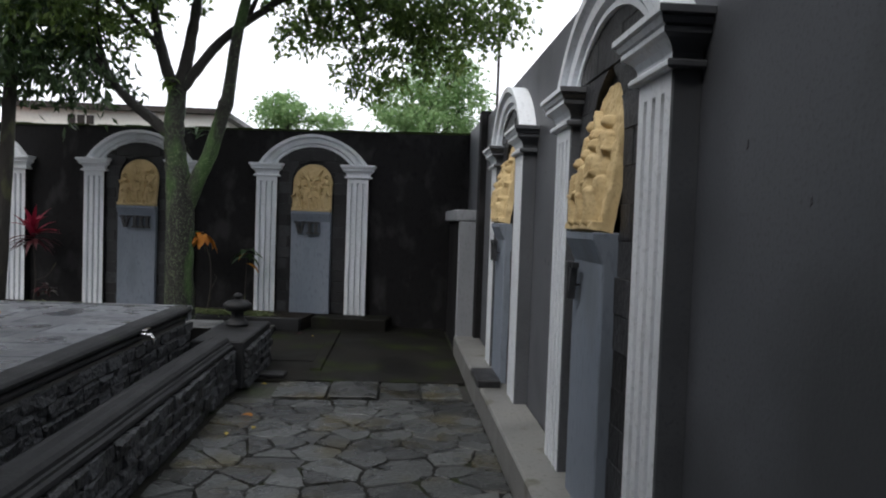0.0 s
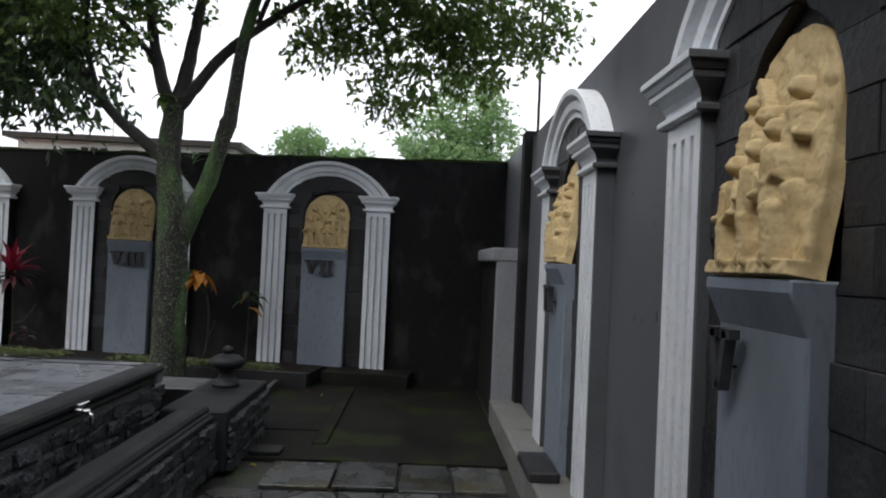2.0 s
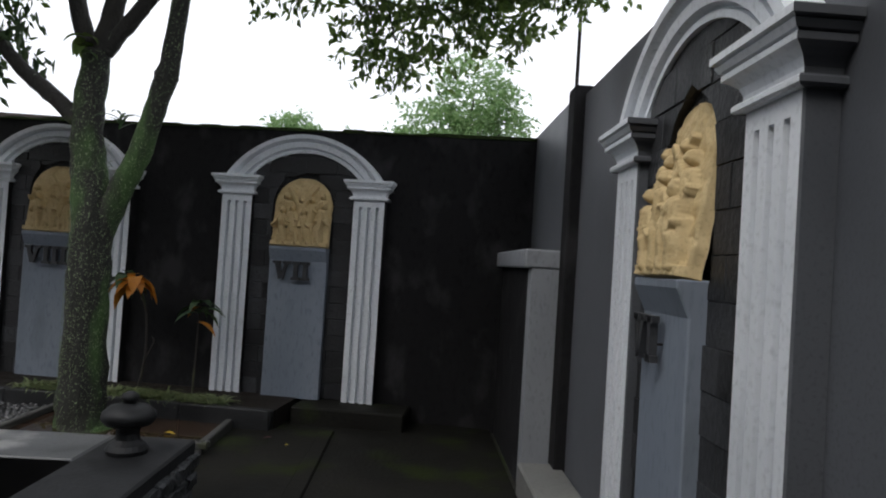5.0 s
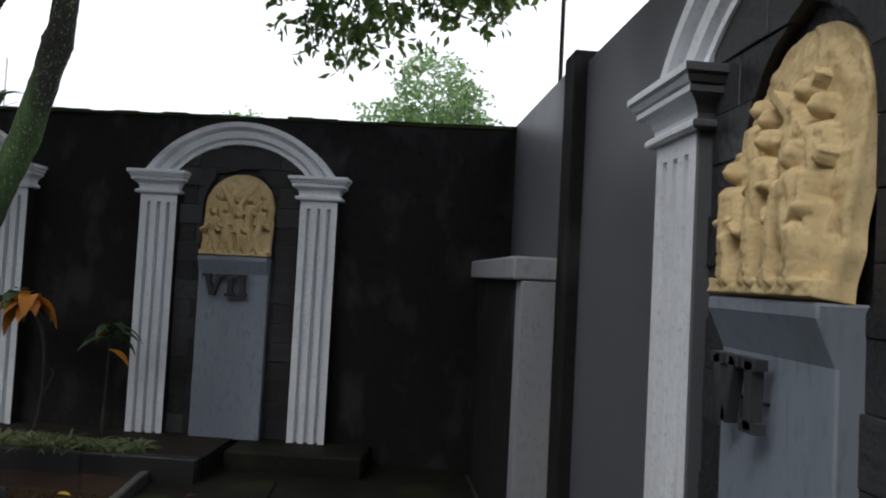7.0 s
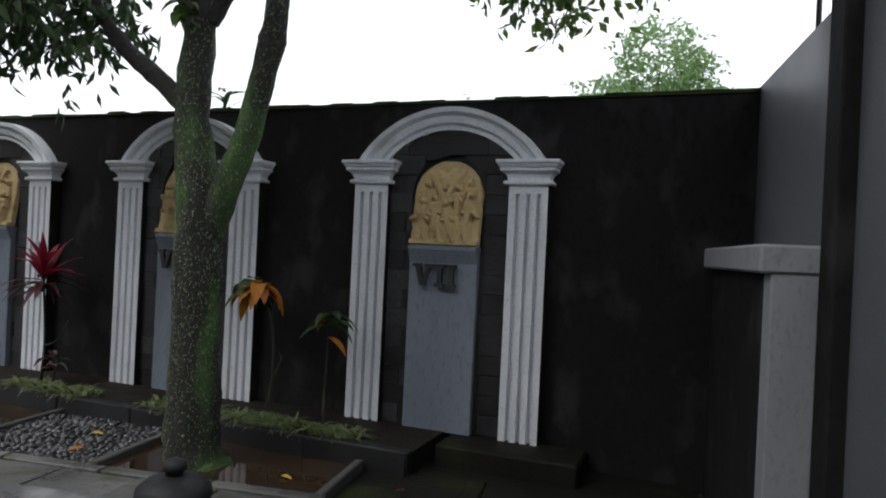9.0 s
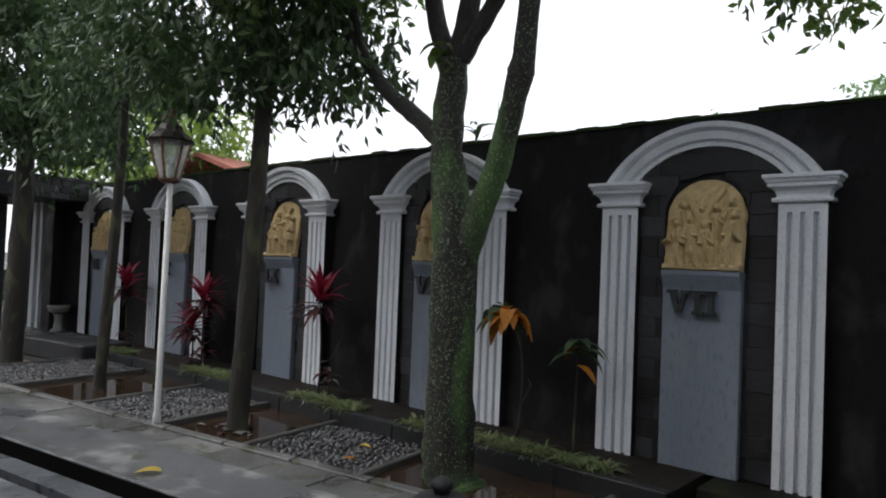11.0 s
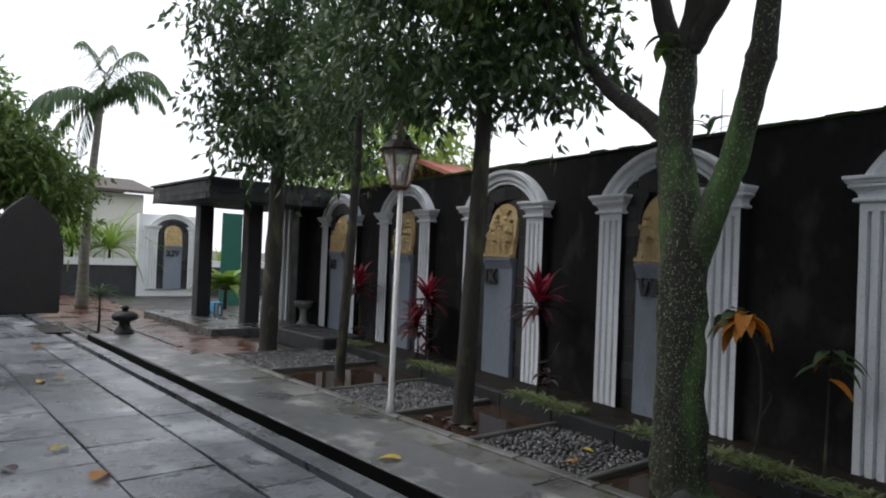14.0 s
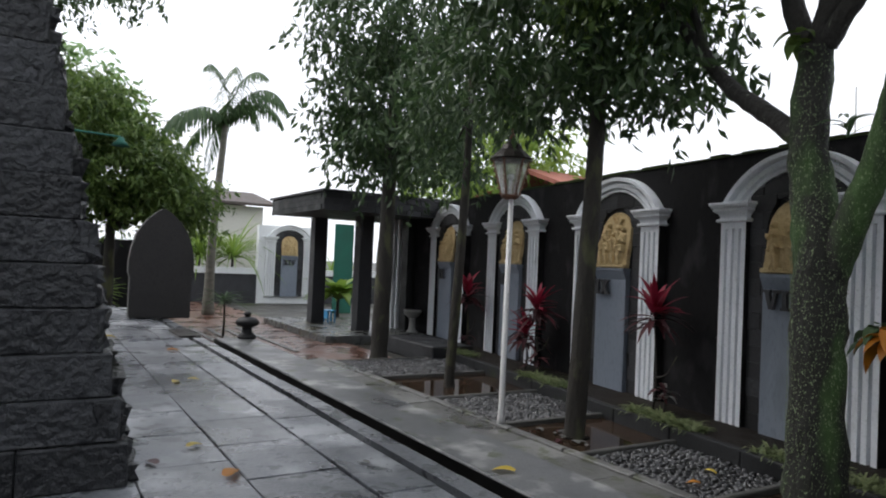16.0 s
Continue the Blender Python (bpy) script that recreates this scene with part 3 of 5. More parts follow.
def relief_mesh(seed, w=0.27, h=0.65, depth=0.115):
    """An arch-topped plaque in high relief: draped upright shapes, leaning beams and a rough ledge."""
    rnd = random.Random(seed)
    caps, beams = [], []

    def cap(x0, z0, x1, z1, r0, r1, lift, folds=0.0):
        caps.append((x0, z0, x1 - x0, z1 - z0, r0, r1, lift, folds))

    n = 4 + seed % 2
    for layer, count, lift, low, high in ((0, n, 0.004, 0.36, 0.45), (1, n - 1, 0.02, 0.24, 0.33)):
        for i in range(count):
            x = w * (-0.8 + 1.6 * (i + 0.5) / count) + rnd.uniform(-0.014, 0.014)
            H = rnd.uniform(low, high)
            lean = rnd.uniform(-0.04, 0.04)
            top = x + lean
            cap(x + lean * 0.4, H * 0.45, top, H - 0.02, 0.03, 0.037, lift, 1.0)
            cap(x - 0.024, 0.03, x - 0.006, H * 0.5, 0.016, 0.026, lift + 0.003, 0.7)
            cap(x + 0.027, 0.03, x + 0.009, H * 0.5, 0.016, 0.026, lift + 0.008, 0.7)
            cap(top + lean * 0.4, H + 0.042, top + lean * 0.4, H + 0.054, 0.026, 0.023, lift + 0.014)
            for sg in (-1, 1):
                ex, ez = top + sg * rnd.uniform(0.035, 0.06), H - rnd.uniform(0.06, 0.1)
                cap(top + sg * 0.026, H - 0.012, ex, ez, 0.017, 0.014, lift + 0.012, 0.4)
                cap(ex, ez, ex - sg * rnd.uniform(-0.03, 0.07), ez + rnd.uniform(-0.03, 0.06), 0.014, 0.011, lift + 0.02)
    for i in range(1 + seed % 2):
        ang = rnd.uniform(0.6, 1.1) * (1 if (seed + i) % 2 else -1)
        beams.append((rnd.uniform(-0.06, 0.06), rnd.uniform(0.38, 0.48), math.cos(ang), math.sin(ang), 0.17, 0.016, 0.03 + 0.006 * i))
    nx, nz = 104, 150
    verts, faces, idx = [], [], {}
    for j in range(nz + 1):
        v = j / nz
        half = 1.0 if v < 0.6 else math.sqrt(max(0.0, 1 - ((v - 0.6) / 0.4) ** 2))
        half = max(half, 0.03)
        z = v * h
        for i in range(nx + 1):
            u = (2 * i / nx - 1) * half
            x = u * w
            d = 0.012 + 0.005 * noise.noise(Vector((x * 22, z * 22, seed)))
            for bx, bz, cx, cz, L, t, lift in beams:
                px_, pz = x - bx, z - bz
                if abs(px_ * cx + pz * cz) < L and abs(pz * cx - px_ * cz) < t:
                    d = max(d, lift)
            for x0, z0, dx, dz, r0, r1, lift, folds in caps:
                if abs(x - x0 - dx / 2) > abs(dx) / 2 + 0.05:
                    continue
                k = min(1.0, max(0.0, ((x - x0) * dx + (z - z0) * dz) / (dx * dx + dz * dz)))
                ox, oz = x - x0 - dx * k, z - z0 - dz * k
                r = r0 + (r1 - r0) * k
                q = 1 - (ox * ox + oz * oz) / (r * r)
                if q > 0:
                    e = lift + r * math.sqrt(q)
                    if folds:
                        e += folds * 0.004 * math.sin(ox * 330 + z * 40 * (ox > 0) + 3 * noise.noise(Vector((x * 14, z * 9, seed))))
                    d = max(d, e)
            d = d * 1.8
            d += 0.0025 * noise.noise(Vector((x * 75, z * 75, seed)))
            if z < 0.035:
                d = max(d, 0.06 + 0.008 * noise.noise(Vector((x * 30, z * 40, seed))))
            if i in (0, nx) or j == nz:
                d = 0.006
            idx[i, j] = len(verts)
            verts.append((x + 0.012 * noise.noise(Vector((z * 14, seed, 2.0 * (u > 0)))) * abs(u), -max(0.004, d), z))
    for j in range(nz):
        for i in range(nx):
            faces.append((idx[i, j], idx[i + 1, j], idx[i + 1, j + 1], idx[i, j + 1]))
    rim = [idx[i, 0] for i in range(nx + 1)] + [idx[nx, j] for j in range(1, nz + 1)] + [idx[i, nz] for i in range(nx - 1, -1, -1)] + [idx[0, j] for j in range(nz - 1, 0, -1)]
    back = []
    for r in rim:
        x, y, z = verts[r]
        back.append(len(verts))
        verts.append((x, 0.03, z))
    for a in range(len(rim)):
        b = (a + 1) % len(rim)
        faces.append((rim[b], rim[a], back[a], back[b]))
    faces.append(tuple(back))
    return verts, faces


def letter_bm(ch, h=0.13, k=1.28):
    """A slab-serif capital standing on z 0 with its left side at x 0; returns the bmesh and its width."""
    bm = bmesh.new()
    st = 0.03

    def bar(x0, z0, x1, z1, t):
        d = Vector((x1 - x0, z1 - z0)).normalized()
        n = Vector((-d.y, d.x)) * t / 2
        q = [(x0 + n.x, z0 + n.y), (x1 + n.x, z1 + n.y), (x1 - n.x, z1 - n.y), (x0 - n.x, z0 - n.y)]
        loft(bm, [[(x, 0, z) for x, z in q], [(x, -0.03, z) for x, z in q]])

    if ch == "I":
        w = 0.06
        bar(w / 2, 0.004, w / 2, h - 0.004, st)
        bar(0, 0.009, w, 0.009, 0.02)
        bar(0, h - 0.009, w, h - 0.009, 0.02)
    elif ch == "V":
        w = 0.13
        bar(0.028, h - 0.004, 0.062, 0.004, st)
        bar(w - 0.028, h - 0.004, w - 0.062, 0.004, st * 0.8)
        bar(0, h - 0.009, 0.056, h - 0.009, 0.02)
        bar(w - 0.056, h - 0.009, w, h - 0.009, 0.02)
    else:
        w = 0.12
        bar(0.026, h - 0.004, w - 0.026, 0.004, st)
        bar(w - 0.026, h - 0.004, 0.026, 0.004, st * 0.8)
        for z in (0.009, h - 0.009):
            bar(0, z, 0.05, z, 0.02)
            bar(w - 0.05, z, w, z, 0.02)
    bmesh.ops.scale(bm, vec=(k, 1, k), verts=bm.verts)
    bmesh.ops.recalc_face_normals(bm, faces=bm.faces)
    return bm, w * k


def marker(word, seed, base, top, m, label, front=0.15, drop=0.07):
    """A painted slab that carries a plaque, with the station's number in standing letters."""
    t = thing("station_marker", m, label, "station marker", "station markers")
    zc = top - 0.72 - drop
    bm = bmesh.new()
    prof = [(-0.03, base), (-front + 0.045, base), (-front + 0.045, zc), (-front, zc + 0.1), (-front, zc + 0.13), (-0.03, zc + 0.13)]
    n = 5
    rings = []
    for i in range(n):
        x = -0.272 + 0.544 * i / (n - 1)
        rings.append([(x, y, z) for y, z in prof])
    loft(bm, rings)
    bmesh.ops.recalc_face_normals(bm, faces=bm.faces)
    bmesh.ops.bevel(bm, geom=[e for e in bm.edges if e.calc_face_angle(0) > 0.6], offset=0.006, segments=1, affect="EDGES")
    part("slab", bm, "slate_paint", t)
    v, f = relief_mesh(seed)
    ob = pydata("relief", v, f, "relief", t, "carved ochre stone plaque", smooth=True)
    ob.matrix_basis = pose(0, -0.098, zc + 0.132, -9.0)
    x = -0.22
    for ch in word:
        bm, w = letter_bm(ch)
        ob = part("numeral", bm, "letter", t, "dark standing letter")
        ob.matrix_basis = pose(x, -front + 0.02, zc - 0.175)
        for px_ in (0.5,):
            pin = boxes((-0.004, 0.004, 0.0, 0.025, 0.06, 0.068))
            pin_ob = part("pin", pin, "iron", ob)
            pin_ob.matrix_basis = pose(w * px_, 0, 0)
        x += w + 0.012
    return t


RIGHT = {"V": 3.28, "VI": 5.83}
for word, y in RIGHT.items():
    m = pose(0.758, y, 0, 0, 0, -90)
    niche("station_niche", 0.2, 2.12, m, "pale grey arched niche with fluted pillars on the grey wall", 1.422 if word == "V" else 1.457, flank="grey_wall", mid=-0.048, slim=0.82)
    marker(word, 11 + len(word), 0.2, 2.12, m @ pose(-0.048, 0, 0) @ Matrix.Diagonal((0.82, 1, 1, 1)), "blue-grey painted slab with carved ochre plaque, number " + word, drop=0.11 if word == "V" else 0.075)
tagged(part("step_block", boxes((0.46, 0.64, 5.5, 5.95, 0.202, 0.26), bevel=0.008), "stone"), "small dark stone block on the ledge at a marker's foot", "stone block")
for i, word in enumerate(("VII", "VIII", "IX", "X", "XI")):
    s = -2.14 - 2.415 * i
    m = on_wall(s + (0.02, -0.015, 0, 0, 0)[i], 0.002)
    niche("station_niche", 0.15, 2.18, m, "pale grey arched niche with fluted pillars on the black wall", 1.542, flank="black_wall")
    marker(word, 21 + i, 0.15, 2.2, m, "blue-grey painted slab with carved ochre plaque, number " + word)


# ---- plants ----
def leaf_cloud(name, clumps, count, size, material, parent, seed, slim=0.38, droop=0.5, per=14):
    """Many small folded leaves on short twigs inside the clumps (centre, radii)."""
    rnd = np.random.RandomState(seed)
    vol = np.array([c[3] * c[4] * c[5] for c in clumps])
    vol = vol / vol.sum()
    verts, faces = [], []
    for k in range(count // per):
        c = clumps[rnd.choice(len(clumps), p=vol)]
        d = rnd.normal(size=3)
        d = d / np.linalg.norm(d) * rnd.uniform(0.35, 1.0) ** 0.6
        centre = Vector((c[0] + d[0] * c[3], c[1] + d[1] * c[4], c[2] + d[2] * c[5]))
        twig = Vector((rnd.normal(), rnd.normal(), rnd.normal() * 0.4 - droop * 0.8)).normalized() * size * rnd.uniform(2.0, 4.5)
        for i in range(per):
            p = centre + twig * (i / per) + Vector(rnd.normal(size=3)) * size * 0.35
            axis = (twig.normalized() * 0.6 + Vector(rnd.normal(size=3)) * 0.75 + Vector((0, 0, -droop))).normalized()
            side = axis.cross(Vector(rnd.normal(size=3))).normalized()
            up = axis.cross(side)
            L = size * rnd.uniform(0.7, 1.25)
            W = L * slim * 0.5
            b = len(verts)
            verts += [tuple(p), tuple(p + axis * L * 0.45 + side * W + up * W * 0.35), tuple(p + axis * L), tuple(p + axis * L * 0.45 - side * W + up * W * 0.35)]
            faces += [(b, b + 1, b + 2), (b, b + 2, b + 3)]
    return pydata(name, verts, faces, material, parent)


def twigs(bm, ends, seed, reach=0.7, n=5, r=0.012):
    rnd = random.Random(seed)
    for e in ends:
        for i in range(n):
            a = Vector(e)
            d = Vector((rnd.uniform(-1, 1), rnd.uniform(-1, 1), rnd.uniform(-0.3, 0.8))).normalized()
            mid = a + d * reach * 0.5 + Vector((0, 0, 0.06))
            tube(bm, [a, mid, a + d * reach + Vector((0, 0, -0.08))], [r, r * 0.7, r * 0.3], 5)


# main tree: a mossy trunk that forks low, with spreading limbs
tree = thing("tree", None, "mossy green-trunked tree forking into spreading leafy limbs", "tree")
bm = bmesh.new()
Y = 8.82
for i, (pts, rad) in enumerate([
    ([(-2.74, Y, -0.03), (-2.77, Y, 0.15), (-2.79, Y, 0.9), (-2.8, Y, 1.65), (-2.86, Y, 2.1), (-2.88, Y, 2.5), (-2.85, Y, 2.95)], [0.23, 0.175, 0.152, 0.155, 0.128, 0.115, 0.1]),
    ([(-2.8, Y, 1.3), (-2.71, Y, 1.58), (-2.58, Y - .04, 1.88), (-2.43, Y - .08, 2.2), (-2.29, Y - .15, 2.62), (-2.24, Y - .18, 2.75), (-2.2, Y - .22, 2.88), (-2.1, Y - .3, 3.5), (-1.9, Y - .35, 4.2), (-1.5, Y - .5, 4.7)], [0.08, 0.1, 0.092, 0.084, 0.078, 0.09, 0.072, 0.062, 0.05, 0.03]),
    ([(-2.9, Y, 2.35), (-3.1, Y, 2.53), (-3.4, Y, 2.76), (-3.6, Y, 2.97), (-3.98, Y - .05, 3.5), (-4.47, Y - .1, 3.9), (-4.9, Y - .2, 4.2)], [0.07, 0.065, 0.058, 0.05, 0.042, 0.03, 0.015]),
    ([(-2.86, Y, 2.85), (-3.03, Y, 3.3), (-3.18, Y + .05, 3.95), (-3.3, Y + .1, 4.7)], [0.075, 0.065, 0.05, 0.025]),
    ([(-2.85, Y, 2.9), (-2.74, Y, 3.35), (-2.64, Y, 4.0), (-2.6, Y + .2, 4.9)], [0.085, 0.07, 0.055, 0.03]),
    ([(-2.8, Y, 2.95), (-2.6, Y - .03, 3.2), (-2.35, Y - .06, 3.5), (-2.0, Y - .15, 3.75), (-1.43, Y - .25, 4.08), (-0.9, Y - .3, 4.16), (0.2, Y - .4, 4.2)], [0.07, 0.06, 0.055, 0.045, 0.035, 0.028, 0.01]),
    ([(-3.6, Y, 2.97), (-3.75, Y - .1, 3.5), (-3.7, Y - .2, 4.0)], [0.03, 0.025, 0.012]),
    ([(-3.05, Y, 3.4), (-3.5, Y - .2, 3.9), (-3.9, Y - .3, 4.4)], [0.035, 0.028, 0.012]),
    ([(-2.0, Y - .15, 3.8), (-1.6, Y - .5, 4.4), (-1.0, Y - .8, 4.7)], [0.03, 0.022, 0.01]),
]):
    p, r = smooth_line(pts, rad, 8 if i == 0 else 6)
    if i == 0:
        lower = bmesh.new()
        tube(lower, p, r, 20, 0.12, i)
        for v in lower.verts:
            v.co += Vector((1, 1, 0)) * 0.02 * noise.noise(v.co * 5) + Vector((1, -1, 0)) * 0.012 * noise.noise(v.co * 13)
    elif i == 1:
        tube(lower, p, r, 16, 0.12, i)
        part("trunk", lower, "bark", tree, smooth=True)
    else:
        tube(bm, p, r, 12, 0.14, i)
for v in bm.verts:
    v.co += Vector((1, 1, 0.3)) * 0.01 * noise.noise(v.co * 9)
part("limb", bm, "limb_bark", tree, "grey limbs with lichen", smooth=True)
bm = bmesh.new()
twigs(bm, [(-1.43, 8.57, 4.08), (-0.9, 8.5, 4.16), (-0.2, 8.45, 4.2), (-1.5, 8.4, 4.6), (-4.4, 8.7, 3.85), (-3.9, 8.5, 4.4), (-3.2, 8.85, 4.3), (-2.6, 8.9, 4.6), (-3.7, 8.6, 3.9), (-1.0, 8.0, 4.7)], 4)
part("twig", bm, "dark_bark", tree, smooth=True)
leaf_cloud("crown", [(-4.3, 8.7, 3.7, .8, .8, .4), (-3.5, 8.5, 3.8, .6, .7, .35), (-3.2, 8.4, 4.5, 1, 1, .6), (-2, 8.2, 4.7, 1.2, 1.1, .5), (-0.9, 8.3, 4.25, .9, .9, .38),
                      (0.0, 8.35, 3.98, .8, .7, .32), (0.7, 8.4, 4.05, .55, .6, .28), (-0.55, 9.0, 3.3, .42, .45, .33), (0.2, 9.0, 3.55, .5, .45, .28), (0.85, 9.0, 3.95, .5, .45, .28), (-1.35, 9.0, 3.85, .5, .5, .3), (-0.3, 9.0, 3.9, .9, .6, .3), (-1.5, 7.4, 4.9, 1.3, 1.0, .4), (0.2, 7.4, 4.75, 1.0, .9, .35), (-3.5, 7.3, 5.0, 1.3, 1, .5)],
           24000, 0.095, "leaf_main", tree, 3, 0.5, 0.45)
# unseen leaves added above the view to keep sky light off the corner
leaf_cloud("upper_crown", [(-2.5, 8.0, 6.0, 2.6, 2.4, .8), (0.0, 8.0, 5.9, 1.8, 2.0, .7), (-1.5, 5.6, 6.4, 2.6, 1.6, .6), (0.4, 6.5, 6.3, 1.8, 2.2, .6)], 20000, 0.16, "leaf_main", tree, 5, 0.5, 0.45)
leaf_cloud("hanging_crown", [(-0.55, 9.0, 3.3, .42, .45, .33), (0.2, 9.0, 3.55, .5, .45, .28), (0.85, 9.0, 3.95, .5, .45, .28), (-1.35, 9.0, 3.85, .5, .5, .3), (-0.3, 9.0, 3.95, .9, .6, .3)], 2600, 0.085, "leaf_main", tree, 6, 0.5, 0.6)
bm = bmesh.new()
for a, b, c in (((-0.9, 8.52, 4.16), (-0.7, 8.8, 3.75), (-0.55, 9.0, 3.25)), ((-0.3, 8.45, 4.2), (0.0, 8.8, 3.95), (0.25, 9.0, 3.5)), ((0.0, 8.45, 4.2), (0.5, 8.8, 4.15), (0.95, 9.0, 3.95))):
    p, r = smooth_line([a, b, c], [0.02, 0.013, 0.006])
    tube(bm, p, r, 6)
part("branch", bm, "dark_bark", tree, smooth=True)
# pale lichen spots on its trunk
rnd = random.Random(8)
bm = bmesh.new()
for i in range(1500):
    z = rnd.uniform(0.25, 2.3)
    a = math.pi * (0.95 + 1.1 * rnd.random() ** 1.5)
    cx = -2.79 - 0.04 * max(0, z - 1.6) * 2
    r = 0.158 if z < 1.7 else 0.132
    c = Vector((cx + math.cos(a) * r, Y + math.sin(a) * r, z))
    n = Vector((math.cos(a), math.sin(a), 0))
    s = Vector((-n.y, n.x, 0))
    q = rnd.uniform(0.0015, 0.005)
    ring = [c + n * 0.004 + s * math.cos(k * 1.05) * q * rnd.uniform(.6, 1.2) + Vector((0, 0, math.sin(k * 1.05) * q * rnd.uniform(.8, 1.8))) for k in range(6)]
    vs = [bm.verts.new(p) for p in ring]
    tip = bm.verts.new(c + n * 0.008)
    for k in range(6):
        bm.faces.new((vs[k], vs[(k + 1) % 6], tip))
bmesh.ops.recalc_face_normals(bm, faces=bm.faces)
tagged(part("lichen", bm, "lichen", tree, "pale lichen spots"), kind="stuff")


def garden_tree(x, y, r, top, lean, clumps, count, size, seed, label, material="leaf_dark", slim=0.36, droop=0.9):
    t = thing("tree", None, label, "tree")
    bm = bmesh.new()
    p, rr = smooth_line([(x, y, -0.03), (x, y, 0.2), (x + lean * 0.4, y, top * 0.4), (x + lean * 0.8, y, top * 0.8), (x + lean, y, top + 0.9)], [r * 1.35, r * 1.05, r, r * 0.85, r * 0.5])
    tube(bm, p, rr, 10, 0.12, seed)
    rnd = random.Random(seed)
    for c in clumps:
        a = Vector((x + lean * 0.9, y, top * rnd.uniform(0.85, 1.1)))
        b = Vector(c[:3])
        tube(bm, [a, a.lerp(b, 0.5) + Vector((0, 0, 0.1)), b], [r * 0.5, r * 0.35, r * 0.1], 6)
    part("trunk", bm, "dark_bark", t, smooth=True)
    leaf_cloud("crown", clumps, count, size, material, t, seed, slim, droop)
    return t


garden_tree(-4.93, 8.85, 0.085, 3.5, 0.16, [(-5.0, 8.8, 3.6, 1.3, 1.1, .75), (-4.1, 8.8, 3.2, .6, .7, .45), (-5.6, 8.7, 3.25, .5, .5, .4), (-5.0, 8.3, 4.4, 1.3, 1.1, .5)],
            9000, 0.13, 31, "dark tree with drooping glossy leaves in a flooded bed")
garden_tree(-9.7, 9.25, 0.125, 3.3, 0.12, [(-10.0, 9.5, 4.1, 1.6, 1.3, 1.2), (-9.3, 9.3, 3.3, 1.2, 1.0, .75), (-10.9, 9.8, 3.7, 1.0, .9, .8), (-9.9, 9.3, 5.2, 1.6, 1.4, .8)],
            12000, 0.155, 32, "thick-trunked tree with a dense dark crown")
garden_tree(-7.35, 9.05, 0.06, 3.1, 0.22, [(-7.3, 9.0, 3.0, .7, .7, .6), (-7.0, 9.0, 3.9, .9, .9, .7), (-7.9, 9.0, 3.6, .6, .6, .5)],
            2600, 0.115, 33, "slender dark-stemmed tree in a flooded bed")


def blade(verts, faces, base, d, L, W, curl, steps=5):
    """A long leaf that starts along d and bends down."""
    d = Vector(d).normalized()
    side = d.cross(Vector((0, 0, 1)))
    side = side.normalized() if side.length > 1e-4 else Vector((1, 0, 0))
    p, b = Vector(base), len(verts)
    for i in range(steps + 1):
        t = i / steps
        w = W * math.sin(math.pi * (0.12 + 0.88 * t) ** 0.8) * 0.5 if i < steps else 0.0
        up = side.cross(d) * w * 0.35
        verts += [tuple(p - side * w + up), tuple(p), tuple(p + side * w + up)]
        d = (d + Vector((0, 0, -curl / steps))).normalized()
        p = p + d * (L / steps)
    for i in range(steps):
        for k in (0, 1):
            q = b + i * 3 + k
            faces.append((q, q + 1, q + 4, q + 3))


def rosette(name, centre, n, L, W, material, parent, seed, rise=0.6, curl=1.2, label=""):
    rnd = random.Random(seed)
    verts, faces = [], []
    for i in range(n):
        a = i * 2.4 + rnd.uniform(-.3, .3)
        e = rise * rnd.uniform(0.2, 1.6)
        blade(verts, faces, Vector(centre) + Vector((0, 0, rnd.uniform(-0.1, 0.05))), (math.cos(a), math.sin(a), e), L * rnd.uniform(.7, 1.15), W * rnd.uniform(.8, 1.2), curl * rnd.uniform(.6, 1.4))
    return pydata(name, verts, faces, material, parent, label, smooth=True)


def stem(parent, pts, r, material="dark_bark"):
    bm = bmesh.new()
    p, rr = smooth_line(pts, [r * (1 - 0.4 * i / (len(pts) - 1)) for i in range(len(pts))])
    tube(bm, p, rr, 6)
    return part("stem", bm, material, parent, smooth=True)


def red_plant(s, h, seed, label):
    t = thing("cordyline", on_wall(s, 0.38, 0.155), label, "plant", "red cordylines")
    stem(t, [(0, 0, 0), (0.03, 0, h * 0.4), (-0.02, 0, h)], 0.014)
    rosette("upper_leaves", (-0.02, 0, h + 0.08), 18, 0.38, 0.075, "leaf_red", t, seed, 1.5, 0.7, "crimson young leaves")
    rosette("lower_leaves", (-0.02, 0, h - 0.03), 24, 0.42, 0.06, "leaf_maroon", t, seed + 1, 0.35, 1.0, "dark maroon older leaves")
    stem(t, [(0.02, 0, h * 0.35), (0.2, -0.02, h * 0.42), (0.33, -0.02, h * 0.62)], 0.009)
    rosette("side_leaves", (0.14, -0.05, h * 0.28), 6, 0.22, 0.05, "leaf_maroon", t, seed + 2, 0.3, 1.0)
    return t


for s, h, seed, label in ((-5.86, 0.92, 41, "crimson and maroon leaved cordyline beside a pillar"), (-8.1, 0.8, 44, "tall dull red cordyline with broad leaves by the wall"),
                          (-10.2, 0.85, 47, "bright red cordyline half hidden behind a pillar"), (-8.35, 0.45, 50, "low rusty-leaved cordyline in the planting bed")):
    red_plant(s, h, seed, label)

